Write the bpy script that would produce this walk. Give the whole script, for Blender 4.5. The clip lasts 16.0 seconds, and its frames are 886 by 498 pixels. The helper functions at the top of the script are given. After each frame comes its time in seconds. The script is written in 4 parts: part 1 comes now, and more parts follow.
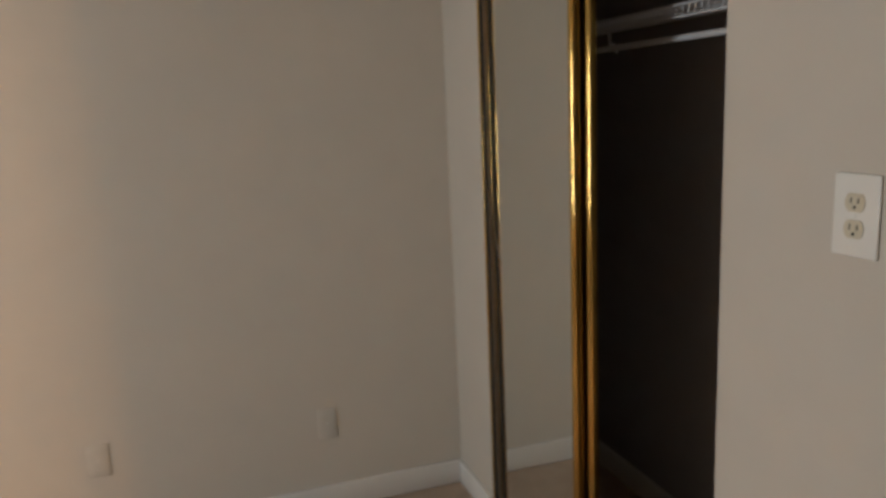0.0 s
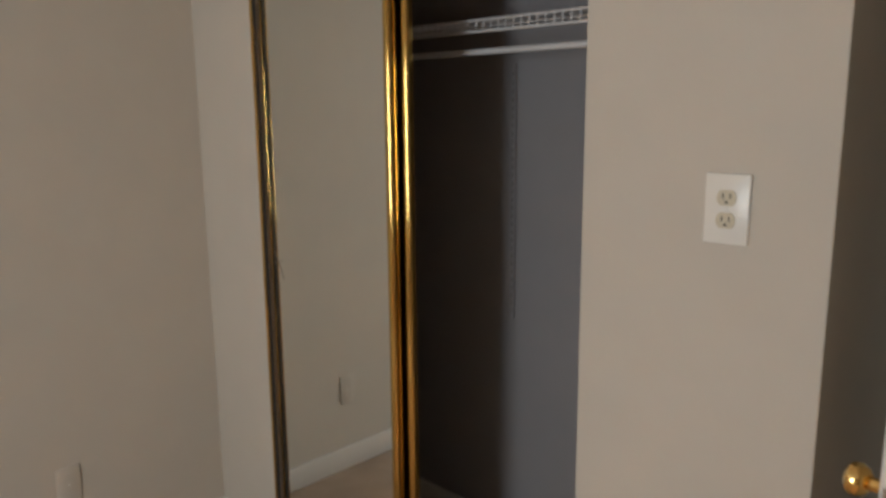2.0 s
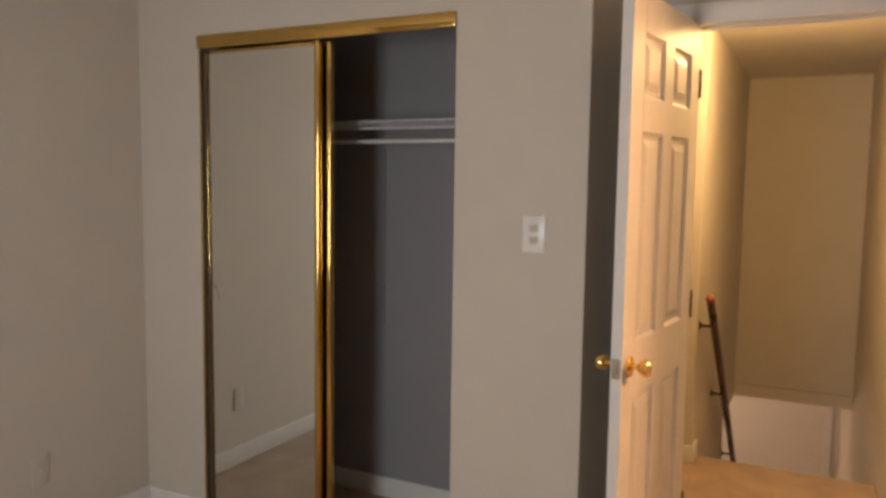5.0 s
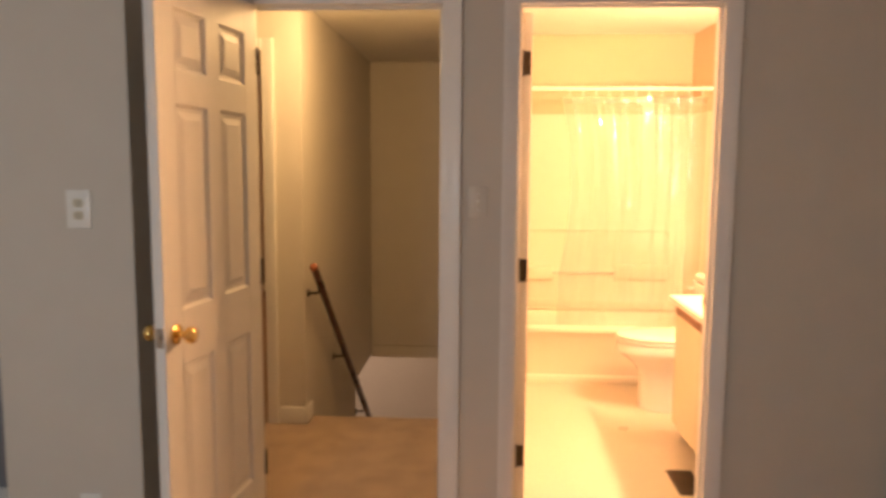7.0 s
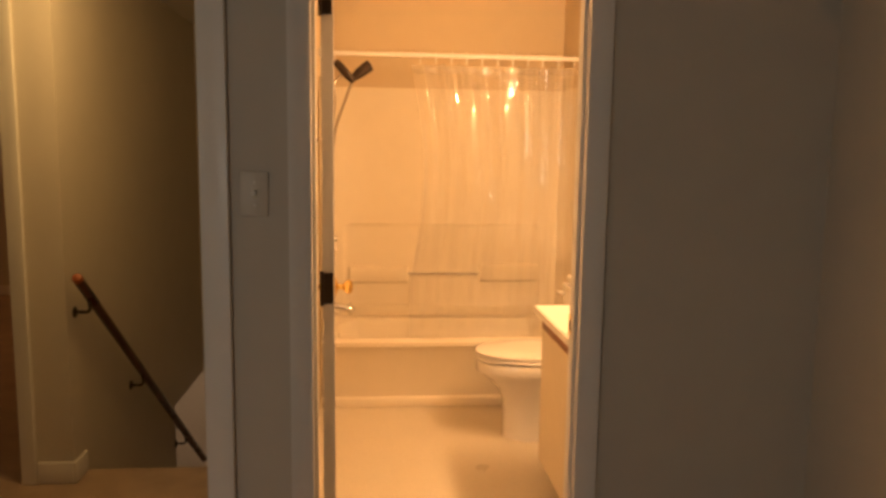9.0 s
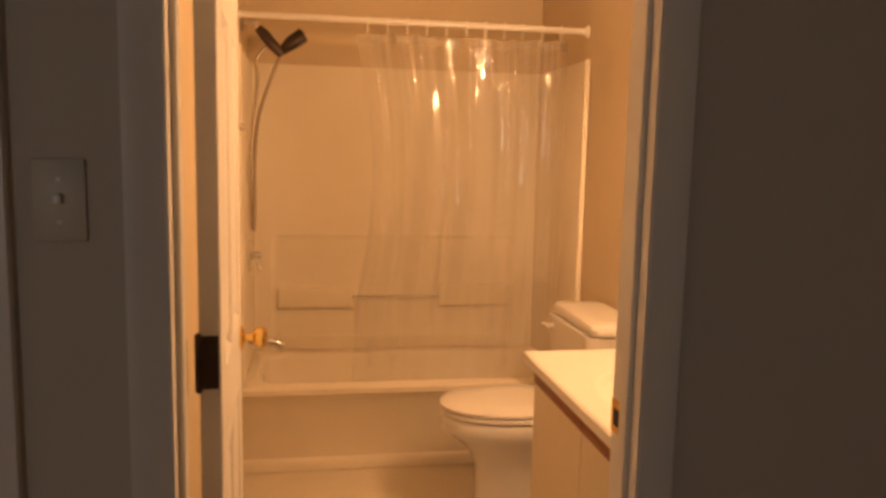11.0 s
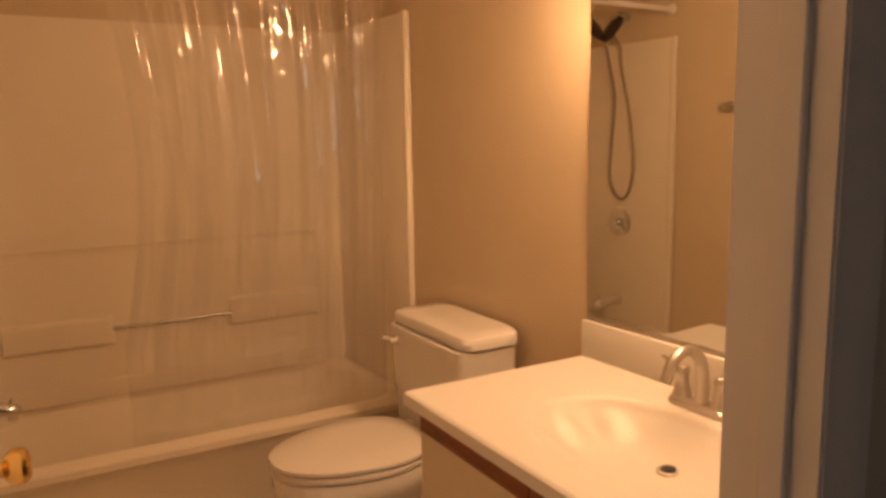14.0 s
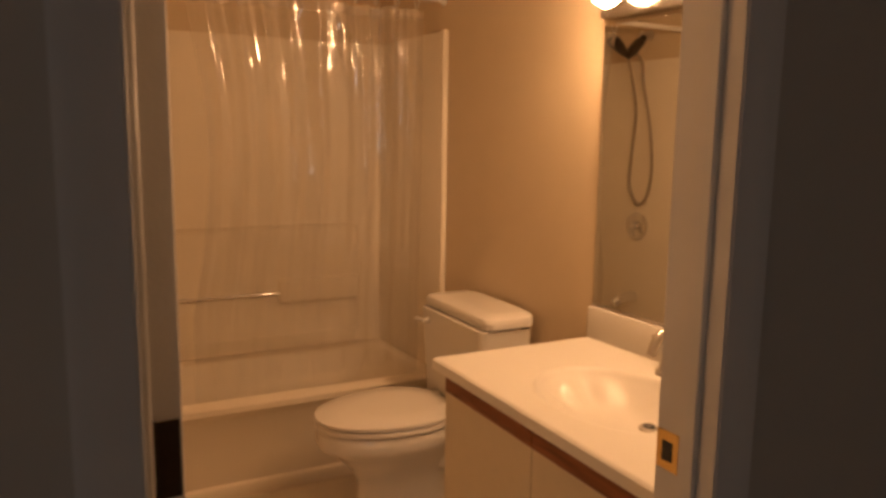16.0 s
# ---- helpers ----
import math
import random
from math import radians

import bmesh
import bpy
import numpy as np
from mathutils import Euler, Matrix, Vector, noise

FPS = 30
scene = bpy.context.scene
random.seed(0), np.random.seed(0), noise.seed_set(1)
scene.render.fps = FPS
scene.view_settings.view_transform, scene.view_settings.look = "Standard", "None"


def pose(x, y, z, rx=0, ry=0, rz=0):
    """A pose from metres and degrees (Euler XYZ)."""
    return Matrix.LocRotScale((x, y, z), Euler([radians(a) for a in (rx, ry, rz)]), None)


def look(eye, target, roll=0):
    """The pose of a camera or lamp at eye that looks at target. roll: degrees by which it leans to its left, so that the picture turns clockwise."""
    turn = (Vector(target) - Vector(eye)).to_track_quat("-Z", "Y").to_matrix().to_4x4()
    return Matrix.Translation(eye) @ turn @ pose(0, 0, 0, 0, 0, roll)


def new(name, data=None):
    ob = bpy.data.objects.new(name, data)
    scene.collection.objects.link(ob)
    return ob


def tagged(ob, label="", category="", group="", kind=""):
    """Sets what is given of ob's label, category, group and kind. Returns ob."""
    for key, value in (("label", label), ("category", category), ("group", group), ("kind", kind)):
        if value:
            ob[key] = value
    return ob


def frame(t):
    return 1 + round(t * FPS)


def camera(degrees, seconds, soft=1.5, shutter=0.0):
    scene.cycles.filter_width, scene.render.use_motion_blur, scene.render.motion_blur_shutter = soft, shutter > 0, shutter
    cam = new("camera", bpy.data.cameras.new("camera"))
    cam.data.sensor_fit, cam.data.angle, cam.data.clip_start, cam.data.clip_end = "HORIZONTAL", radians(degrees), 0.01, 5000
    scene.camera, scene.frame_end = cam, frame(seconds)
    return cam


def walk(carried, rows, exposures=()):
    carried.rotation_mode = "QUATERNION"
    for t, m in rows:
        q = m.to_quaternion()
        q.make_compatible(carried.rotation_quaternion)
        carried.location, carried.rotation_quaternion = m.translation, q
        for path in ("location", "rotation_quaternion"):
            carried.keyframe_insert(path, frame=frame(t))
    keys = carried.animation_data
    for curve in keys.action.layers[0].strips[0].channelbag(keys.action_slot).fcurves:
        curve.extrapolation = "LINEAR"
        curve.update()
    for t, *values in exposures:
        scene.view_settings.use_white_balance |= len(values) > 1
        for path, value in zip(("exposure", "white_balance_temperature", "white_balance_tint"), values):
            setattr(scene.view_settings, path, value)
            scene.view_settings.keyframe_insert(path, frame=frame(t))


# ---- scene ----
cam = camera(61.2, 16.0, soft=3.2, shutter=0.4)
PATH = [
    (0, (0.161, 0.167, 1.475), (-1.699, 0.795, 1.092), -2.6),
    (0.5, (-0.003, 0.206, 1.449), (-1.771, 1.072, 1.095), -0.3),
    (1, (-0.162, 0.106, 1.484), (-1.744, 1.271, 1.108), -1.7),
    (1.5, (-0.199, -0.02, 1.441), (-1.653, 1.315, 1.126), -0.7),
    (2, (-0.135, -0.183, 1.462), (-1.488, 1.242, 1.093), -0.5),
    (2.5, (-0.048, -0.332, 1.465), (-1.37, 1.123, 1.098), 0.7),
    (3, (-0.063, -0.54, 1.47), (-1.228, 1.054, 1.148), 0.1),
    (3.2, (-0.044, -0.61, 1.46), (-1.165, 1.02, 1.146), 0.2),
    (5.3, (0.186, -1.323, 1.46), (-0.675, 0.474, 1.284), 0.5),
    (5.5, (0.207, -1.382, 1.461), (-0.632, 0.423, 1.264), 0.1),
    (6, (0.303, -1.498, 1.463), (-0.338, 0.382, 1.228), -0.6),
    (6.5, (0.449, -1.374, 1.449), (0.178, 0.591, 1.196), 0.1),
    (7, (0.619, -1.213, 1.439), (0.508, 0.771, 1.212), 0.4),
    (7.5, (0.738, -1.054, 1.426), (0.8, 0.931, 1.183), 1.8),
    (8, (0.8, -0.844, 1.39), (0.979, 1.135, 1.164), 1.5),
    (8.5, (0.847, -0.629, 1.384), (1.061, 1.34, 1.106), 0.4),
    (9, (0.9, -0.391, 1.41), (1.085, 1.583, 1.154), 0.8),
    (9.2, (0.918, -0.3, 1.405), (1.122, 1.675, 1.14), 1.1),
    (11.3, (0.951, 0.579, 1.366), (1.324, 2.529, 1.122), 1.0),
    (11.5, (0.943, 0.643, 1.365), (1.366, 2.58, 1.102), 0.8),
    (12, (0.855, 0.809, 1.366), (1.508, 2.684, 1.122), -1.1),
    (12.5, (0.822, 0.926, 1.368), (1.591, 2.748, 1.072), -0.3),
    (13, (0.845, 1.046, 1.362), (1.652, 2.854, 1.076), 0.2),
    (13.5, (0.862, 1.128, 1.357), (1.727, 2.907, 1.06), 0.2),
    (14, (0.837, 1.189, 1.357), (1.817, 2.907, 1.058), -1.0),
    (14.5, (0.78, 1.213, 1.374), (1.879, 2.862, 1.101), -0.5),
    (15, (0.755, 1.2, 1.347), (1.87, 2.829, 1.02), -0.4),
    (15.5, (0.746, 1.068, 1.333), (1.777, 2.762, 1.069), 0.9),
    (16, (0.681, 0.895, 1.379), (1.589, 2.652, 1.08), 0.8),
]
EXPOSURES = [  # seconds, stops, kelvin, tint
    (0.0, -0.36, 6000, 2), (1.0, -0.12, 6000, 2), (3.0, -0.14, 6150, 4), (5.5, -0.24, 6250, 7), (6.0, -0.24, 6200, 8), (6.5, -0.36, 6150, 7), (7.0, -0.58, 6150, 7), (7.5, -0.92, 6300, 8), (8.0, -1.35, 6600, 9),
    (9.0, -1.82, 7050, 2), (11.5, -2.56, 6700, 9), (12.0, -2.50, 6550, 9), (12.5, -2.80, 6400, 9), (14.5, -3.04, 6200, 8), (16.0, -3.2, 6300, 8)]
walk(cam, [(t, look(eye, target, roll)) for t, eye, target, roll in PATH], EXPOSURES)

# ---- plan (metres) ----
CEIL, HALL_CEIL = 2.35, 2.275
WALL_W, WALL_S, WALL_E = -2.435, -2.35, 2.165      # bedroom faces
CLOSET_Y, CLOSET_X0, CLOSET_X1, CLOSET_TOP = 1.08, -2.099, -0.950, 2.018
CORNER_X = -0.488                                 # end of the closet wall
DOOR_Y, DOOR_B = 1.600, 1.697                      # wall with the two doorways
HALL_X0, HALL_X1 = -0.275, 0.458
BATH_X0, BATH_X1 = 0.735, 1.473
HEAD = 2.022
BATH_W, BATH_E, BATH_N = 0.612, 2.190, 4.258
TUB_Y, RIM = 3.585, 0.388
RAIL_WALL, NOOK_Y, EDGE_Y, STAIR_E, STAIR_N = -0.358, 2.762, 2.895, 0.485, 5.15

BATH_SKEW = 2.5                                   # the vanity wall runs a little out of square


def east_x(y):
    """Face of the vanity wall at y."""
    return 2.136 - math.tan(radians(BATH_SKEW)) * (y - 2.69)


def along_east():
    """Turns what is built square round (east_x(2.2), 2.2) to lie along the vanity wall."""
    at = Matrix.Translation((east_x(2.2), 2.2, 0))
    return at @ pose(0, 0, 0, 0, 0, BATH_SKEW) @ at.inverted()


# ---- light ----
world = bpy.data.worlds.new("sky")
scene.world = world
world.use_nodes = True
wn = world.node_tree.nodes
sky = wn.new("ShaderNodeTexSky")
sky.sky_type, sky.sun_disc = "NISHITA", False
sky.sun_elevation, sky.sun_rotation = radians(48), radians(150)
world.node_tree.links.new(sky.outputs[0], wn["Background"].inputs[0])
wn["Background"].inputs[1].default_value = 0.08

WIN_X0, WIN_X1, WIN_Z0, WIN_Z1 = -1.12, -0.44, 0.62, 1.82


def area_lamp(name, m, sx, sy, watts, colour):
    d = bpy.data.lights.new(name, "AREA")
    d.shape, d.size, d.size_y, d.energy, d.color = "RECTANGLE", sx, sy, watts, colour
    ob = new(name, d)
    ob.matrix_world = m
    return ob


def point_lamp(name, at, watts, colour, radius=0.06):
    d = bpy.data.lights.new(name, "POINT")
    d.energy, d.color, d.shadow_soft_size = watts, colour, radius
    ob = new(name, d)
    ob.location = at
    return ob


WARM = (1.0, 0.52, 0.238)
area_lamp("window_daylight", pose((WIN_X0 + WIN_X1) / 2, WALL_S - 0.06, (WIN_Z0 + WIN_Z1) / 2, 90, 0, 0), WIN_X1 - WIN_X0 - 0.1, WIN_Z1 - WIN_Z0 - 0.1, 36, (1.0, 0.975, 0.965))
point_lamp("hall_bulb", (0.02, 2.30, HALL_CEIL - 0.14), 56, (1.0, 0.57, 0.22), 0.09)
point_lamp("far_room_bulb", (-2.3, 4.9, HALL_CEIL - 0.18), 30, (1.0, 0.42, 0.16), 0.09)
point_lamp("lower_floor_bulb", (-1.0, 5.9, -0.60), 32, (1.0, 0.62, 0.40), 0.09)

# ---- materials ----


def material(name, colour, rough=0.6, metal=0.0, spread=0.06, grain=40.0, stain=2.0, bump=0.0, bump_size=300.0, coat=0.0, rough_spread=0.08):
    """Base colour varied at two scales, roughness varied, fine relief."""
    m = bpy.data.materials.new(name)
    m.use_nodes = True
    nt = m.node_tree
    n, l = nt.nodes, nt.links
    b = n["Principled BSDF"]
    b.inputs["Metallic"].default_value = metal
    b.inputs["Coat Weight"].default_value = coat
    tc = n.new("ShaderNodeTexCoord")
    n1, n2, mx = n.new("ShaderNodeTexNoise"), n.new("ShaderNodeTexNoise"), n.new("ShaderNodeMath")
    n1.inputs["Scale"].default_value, n2.inputs["Scale"].default_value = grain, stain
    n1.inputs["Detail"].default_value, n2.inputs["Detail"].default_value = 4, 5
    l.new(tc.outputs["Object"], n1.inputs["Vector"]), l.new(tc.outputs["Object"], n2.inputs["Vector"])
    mx.operation = "ADD"
    l.new(n1.outputs["Fac"], mx.inputs[0]), l.new(n2.outputs["Fac"], mx.inputs[1])
    ramp = n.new("ShaderNodeMapRange")
    ramp.inputs["From Min"].default_value, ramp.inputs["From Max"].default_value = 0.6, 1.4
    ramp.inputs["To Min"].default_value, ramp.inputs["To Max"].default_value = 1 - spread, 1 + spread
    l.new(mx.outputs[0], ramp.inputs["Value"])
    sc = n.new("ShaderNodeVectorMath")
    sc.operation = "SCALE"
    sc.inputs[0].default_value = colour
    l.new(ramp.outputs["Result"], sc.inputs["Scale"])
    l.new(sc.outputs[0], b.inputs["Base Color"])
    rr = n.new("ShaderNodeMapRange")
    rr.inputs["From Min"].default_value, rr.inputs["From Max"].default_value = 0.3, 0.7
    rr.inputs["To Min"].default_value, rr.inputs["To Max"].default_value = max(0.02, rough - rough_spread), min(1, rough + rough_spread)
    l.new(n2.outputs["Fac"], rr.inputs["Value"])
    l.new(rr.outputs["Result"], b.inputs["Roughness"])
    if bump:
        n3, bp = n.new("ShaderNodeTexNoise"), n.new("ShaderNodeBump")
        n3.inputs["Scale"].default_value, n3.inputs["Detail"].default_value = bump_size, 3
        l.new(tc.outputs["Object"], n3.inputs["Vector"])
        bp.inputs["Strength"].default_value, bp.inputs["Distance"].default_value = bump, 0.002
        l.new(n3.outputs["Fac"], bp.inputs["Height"])
        l.new(bp.outputs["Normal"], b.inputs["Normal"])
    return m


def wood(name, dark, light, rough, stretch=(2, 30, 30)):
    m = material(name, light, rough, bump=0.15, bump_size=200)
    nt = m.node_tree
    n, l = nt.nodes, nt.links
    tc, mp, ns, cr = n.new("ShaderNodeTexCoord"), n.new("ShaderNodeMapping"), n.new("ShaderNodeTexNoise"), n.new("ShaderNodeValToRGB")
    mp.inputs["Scale"].default_value = stretch
    ns.inputs["Scale"].default_value, ns.inputs["Detail"].default_value, ns.inputs["Distortion"].default_value = 2.0, 6, 1.2
    l.new(tc.outputs["Object"], mp.inputs["Vector"]), l.new(mp.outputs[0], ns.inputs["Vector"])
    l.new(ns.outputs["Fac"], cr.inputs["Fac"])
    cr.color_ramp.elements[0].position, cr.color_ramp.elements[1].position = 0.35, 0.65
    cr.color_ramp.elements[0].color, cr.color_ramp.elements[1].color = (*dark, 1), (*light, 1)
    l.new(cr.outputs["Color"], n["Principled BSDF"].inputs["Base Color"])
    return m


def carpet_material(name, colour):
    m = material(name, colour, 0.95, spread=0.30, grain=240, stain=6.0, bump=1.0, bump_size=420, rough_spread=0.03)
    m.node_tree.nodes["Principled BSDF"].inputs["Sheen Weight"].default_value = 0.25
    return m


def glow_material(name, colour, strength):
    m = bpy.data.materials.new(name)
    m.use_nodes = True
    b = m.node_tree.nodes["Principled BSDF"]
    b.inputs["Base Color"].default_value = (0.9, 0.88, 0.82, 1)
    b.inputs["Roughness"].default_value = 0.3
    b.inputs["Emission Color"].default_value = (*colour, 1)
    b.inputs["Emission Strength"].default_value = strength
    return m


def clear_vinyl_material():
    """Thin clear sheet: lets light through straight, shines by Fresnel, with a faint milky body."""
    m = bpy.data.materials.new("clear_vinyl")
    m.use_nodes = True
    nt = m.node_tree
    n, l = nt.nodes, nt.links
    out = n["Material Output"]
    n.remove(n["Principled BSDF"])
    tr, gl, df, tl = n.new("ShaderNodeBsdfTransparent"), n.new("ShaderNodeBsdfGlossy"), n.new("ShaderNodeBsdfDiffuse"), n.new("ShaderNodeBsdfTranslucent")
    tr.inputs[0].default_value = (0.985, 0.98, 0.965, 1)
    gl.inputs["Roughness"].default_value = 0.06
    df.inputs[0].default_value = tl.inputs[0].default_value = (0.85, 0.84, 0.80, 1)
    body, milk, mix, fr = n.new("ShaderNodeMixShader"), n.new("ShaderNodeMixShader"), n.new("ShaderNodeMixShader"), n.new("ShaderNodeLayerWeight")
    l.new(df.outputs[0], body.inputs[1]), l.new(tl.outputs[0], body.inputs[2])
    body.inputs[0].default_value = 0.45
    tcm, mpm, nsm, mrm = n.new("ShaderNodeTexCoord"), n.new("ShaderNodeMapping"), n.new("ShaderNodeTexNoise"), n.new("ShaderNodeMapRange")
    mpm.inputs["Scale"].default_value = (11, 11, 0.8)
    nsm.inputs["Scale"].default_value, nsm.inputs["Detail"].default_value = 1.6, 3
    mrm.inputs["From Min"].default_value, mrm.inputs["From Max"].default_value = 0.35, 0.68
    mrm.inputs["To Min"].default_value, mrm.inputs["To Max"].default_value = 0.13, 0.18
    l.new(tcm.outputs["Object"], mpm.inputs["Vector"]), l.new(mpm.outputs[0], nsm.inputs["Vector"])
    l.new(nsm.outputs["Fac"], mrm.inputs["Value"]), l.new(mrm.outputs["Result"], milk.inputs[0])
    l.new(tr.outputs[0], milk.inputs[1]), l.new(body.outputs[0], milk.inputs[2])
    fr.inputs["Blend"].default_value = 0.5
    pw, ma = n.new("ShaderNodeMath"), n.new("ShaderNodeMath")
    pw.operation, ma.operation = "POWER", "MULTIPLY_ADD"
    pw.inputs[1].default_value, ma.inputs[1].default_value, ma.inputs[2].default_value = 4.5, 0.6, 0.14
    l.new(fr.outputs["Facing"], pw.inputs[0]), l.new(pw.outputs[0], ma.inputs[0])
    tc, ns, bp = n.new("ShaderNodeTexCoord"), n.new("ShaderNodeTexNoise"), n.new("ShaderNodeBump")
    ns.inputs["Scale"].default_value, ns.inputs["Detail"].default_value = 26, 3
    bp.inputs["Strength"].default_value, bp.inputs["Distance"].default_value = 0.12, 0.004
    l.new(tc.outputs["Object"], ns.inputs["Vector"]), l.new(ns.outputs["Fac"], bp.inputs["Height"])
    l.new(bp.outputs[0], gl.inputs["Normal"]), l.new(bp.outputs[0], fr.inputs["Normal"])
    l.new(ma.outputs[0], mix.inputs[0]), l.new(milk.outputs[0], mix.inputs[1]), l.new(gl.outputs[0], mix.inputs[2])
    # a second, wide lobe: the soft sheen of the limp sheet
    sheen, veil = n.new("ShaderNodeBsdfGlossy"), n.new("ShaderNodeMixShader")
    sheen.inputs["Roughness"].default_value, veil.inputs[0].default_value = 0.42, 0.04
    l.new(mix.outputs[0], veil.inputs[1]), l.new(sheen.outputs[0], veil.inputs[2])
    l.new(veil.outputs[0], out.inputs["Surface"])
    return m


def glass_material():
    m = bpy.data.materials.new("window_glass")
    m.use_nodes = True
    b = m.node_tree.nodes["Principled BSDF"]
    b.inputs["Transmission Weight"].default_value, b.inputs["Roughness"].default_value, b.inputs["IOR"].default_value = 1.0, 0.0, 1.45
    return m


def mirror_material():
    m = bpy.data.materials.new("mirror_silver")
    m.use_nodes = True
    b = m.node_tree.nodes["Principled BSDF"]
    b.inputs["Base Color"].default_value = (0.86, 0.88, 0.86, 1)
    b.inputs["Metallic"].default_value, b.inputs["Roughness"].default_value = 1.0, 0.015
    return m


def vinyl_floor_material():
    m = material("sheet_vinyl", (0.70, 0.63, 0.52), 0.35, spread=0.06, grain=60, stain=3, bump=0.05, bump_size=120)
    return m


WALL = material("greige_wall_paint", (0.60, 0.558, 0.492), 0.75, spread=0.03, grain=8, stain=1.1, bump=0.10, bump_size=220)
# closet interior: its shade and cool light are put into this darker grey
CLOSET_SHADE = material("shade_darkened_closet", (0.29, 0.285, 0.30), 0.75, spread=0.04, grain=8, stain=1.4, bump=0.1, bump_size=220)
BATH_WALL = material("bath_wall_paint", (0.64, 0.525, 0.365), 0.55, spread=0.03, grain=8, stain=1.3, bump=0.1, bump_size=220)
CEILING = material("ceiling_paint", (0.76, 0.74, 0.70), 0.85, spread=0.03, grain=30, stain=1.5, bump=0.5, bump_size=120)
TRIM = material("white_trim_paint", (0.78, 0.76, 0.73), 0.38, spread=0.03, grain=14, stain=3, bump=0.06, bump_size=90)
DOOR_PAINT = material("white_door_paint", (0.78, 0.75, 0.71), 0.55, spread=0.03, grain=18, stain=2.5, bump=0.15, bump_size=160)
CARPET = carpet_material("tan_carpet", (0.40, 0.29, 0.205))
VINYL = vinyl_floor_material()
BRASS = material("polished_brass", (0.66, 0.45, 0.145), 0.10, 1.0, spread=0.08, grain=30, stain=5, rough_spread=0.03)
BRASS_SMALL = material("brass_hardware", (0.86, 0.60, 0.22), 0.16, 1.0, spread=0.06)
BRONZE = material("dark_hinge_metal", (0.075, 0.055, 0.04), 0.45, 0.8, spread=0.2)
CHROME = material("chrome", (0.80, 0.80, 0.80), 0.12, 1.0, spread=0.03)
NICKEL = material("brushed_nickel", (0.62, 0.58, 0.53), 0.30, 1.0, spread=0.05, grain=120)
MIRROR = mirror_material()
BACKING = material("dark_backing_board", (0.10, 0.08, 0.06), 0.8)
PLATE = material("white_cover_plate", (0.80, 0.79, 0.75), 0.3, spread=0.02)
SOCKET = material("ivory_receptacle", (0.62, 0.57, 0.44), 0.4, spread=0.04)
SWITCH = material("almond_switch_plate", (0.62, 0.58, 0.51), 0.4, spread=0.03)
SLOT = material("dark_slot", (0.03, 0.028, 0.025), 0.7)
WIRE = material("white_coated_wire", (0.74, 0.74, 0.76), 0.35, spread=0.03)
PORCELAIN = material("white_porcelain", (0.80, 0.77, 0.71), 0.12, spread=0.015, coat=0.3, rough_spread=0.04)
FIBREGLASS = material("white_fibreglass", (0.82, 0.745, 0.62), 0.40, spread=0.025, grain=10, stain=2.2, bump=0.04, bump_size=60)
SEAT = material("white_seat_plastic", (0.80, 0.76, 0.70), 0.25, spread=0.015)
MARBLE = material("cultured_marble", (0.82, 0.785, 0.72), 0.34, spread=0.008, grain=9, stain=3.5, coat=0.0, rough_spread=0.05)
LAMINATE = material("almond_laminate", (0.72, 0.63, 0.47), 0.45, spread=0.03, grain=30, stain=2.5)
OAK = wood("stained_oak_edge", (0.13, 0.040, 0.016), (0.28, 0.095, 0.036), 0.38, (25, 2, 25))
RAIL_WOOD = wood("dark_stained_rail", (0.045, 0.016, 0.010), (0.12, 0.04, 0.022), 0.30, (25, 2, 2))
BLACK = material("dark_bronze_plastic", (0.035, 0.022, 0.015), 0.3, 0.2, spread=0.2)
HOSE = material("grey_metal_hose", (0.40, 0.35, 0.29), 0.32, 0.9, spread=0.1, grain=300)
CURTAIN = clear_vinyl_material()
GLOBE = glow_material("lit_frosted_globe", WARM, 1260.0)
FRAME_WHITE = material("white_window_frame", (0.78, 0.78, 0.76), 0.4)
GLASS = glass_material()
REGISTER = material("brown_floor_register", (0.07, 0.05, 0.035), 0.5, 0.5, spread=0.15)

# ---- mesh helpers ----


def box(bm, x0, x1, y0, y1, z0, z1, bevel=0.0, seg=2):
    vs = [bm.verts.new((x, y, z)) for x in (x0, x1) for y in (y0, y1) for z in (z0, z1)]
    quads = [(0, 1, 3, 2), (4, 6, 7, 5), (0, 4, 5, 1), (2, 3, 7, 6), (0, 2, 6, 4), (1, 5, 7, 3)]
    fs = [bm.faces.new([vs[i] for i in q]) for q in quads]
    if bevel:
        es = {e for f in fs for e in f.edges}
        bmesh.ops.bevel(bm, geom=list(es), offset=bevel, segments=seg, affect="EDGES", profile=0.5)
    return bm


def B(*a, **k):
    return box(bmesh.new(), *a, **k)


def loft(bm, rings, cap0=True, cap1=True, closed=True):
    rows = [[bm.verts.new(p) for p in r] for r in rings]
    for a, b in zip(rows, rows[1:]):
        n = len(a)
        for i in range(n if closed else n - 1):
            j = (i + 1) % n
            bm.faces.new((a[i], a[j], b[j], b[i]))
    if cap0:
        bm.faces.new(list(reversed(rows[0])))
    if cap1:
        bm.faces.new(rows[-1])
    return bm


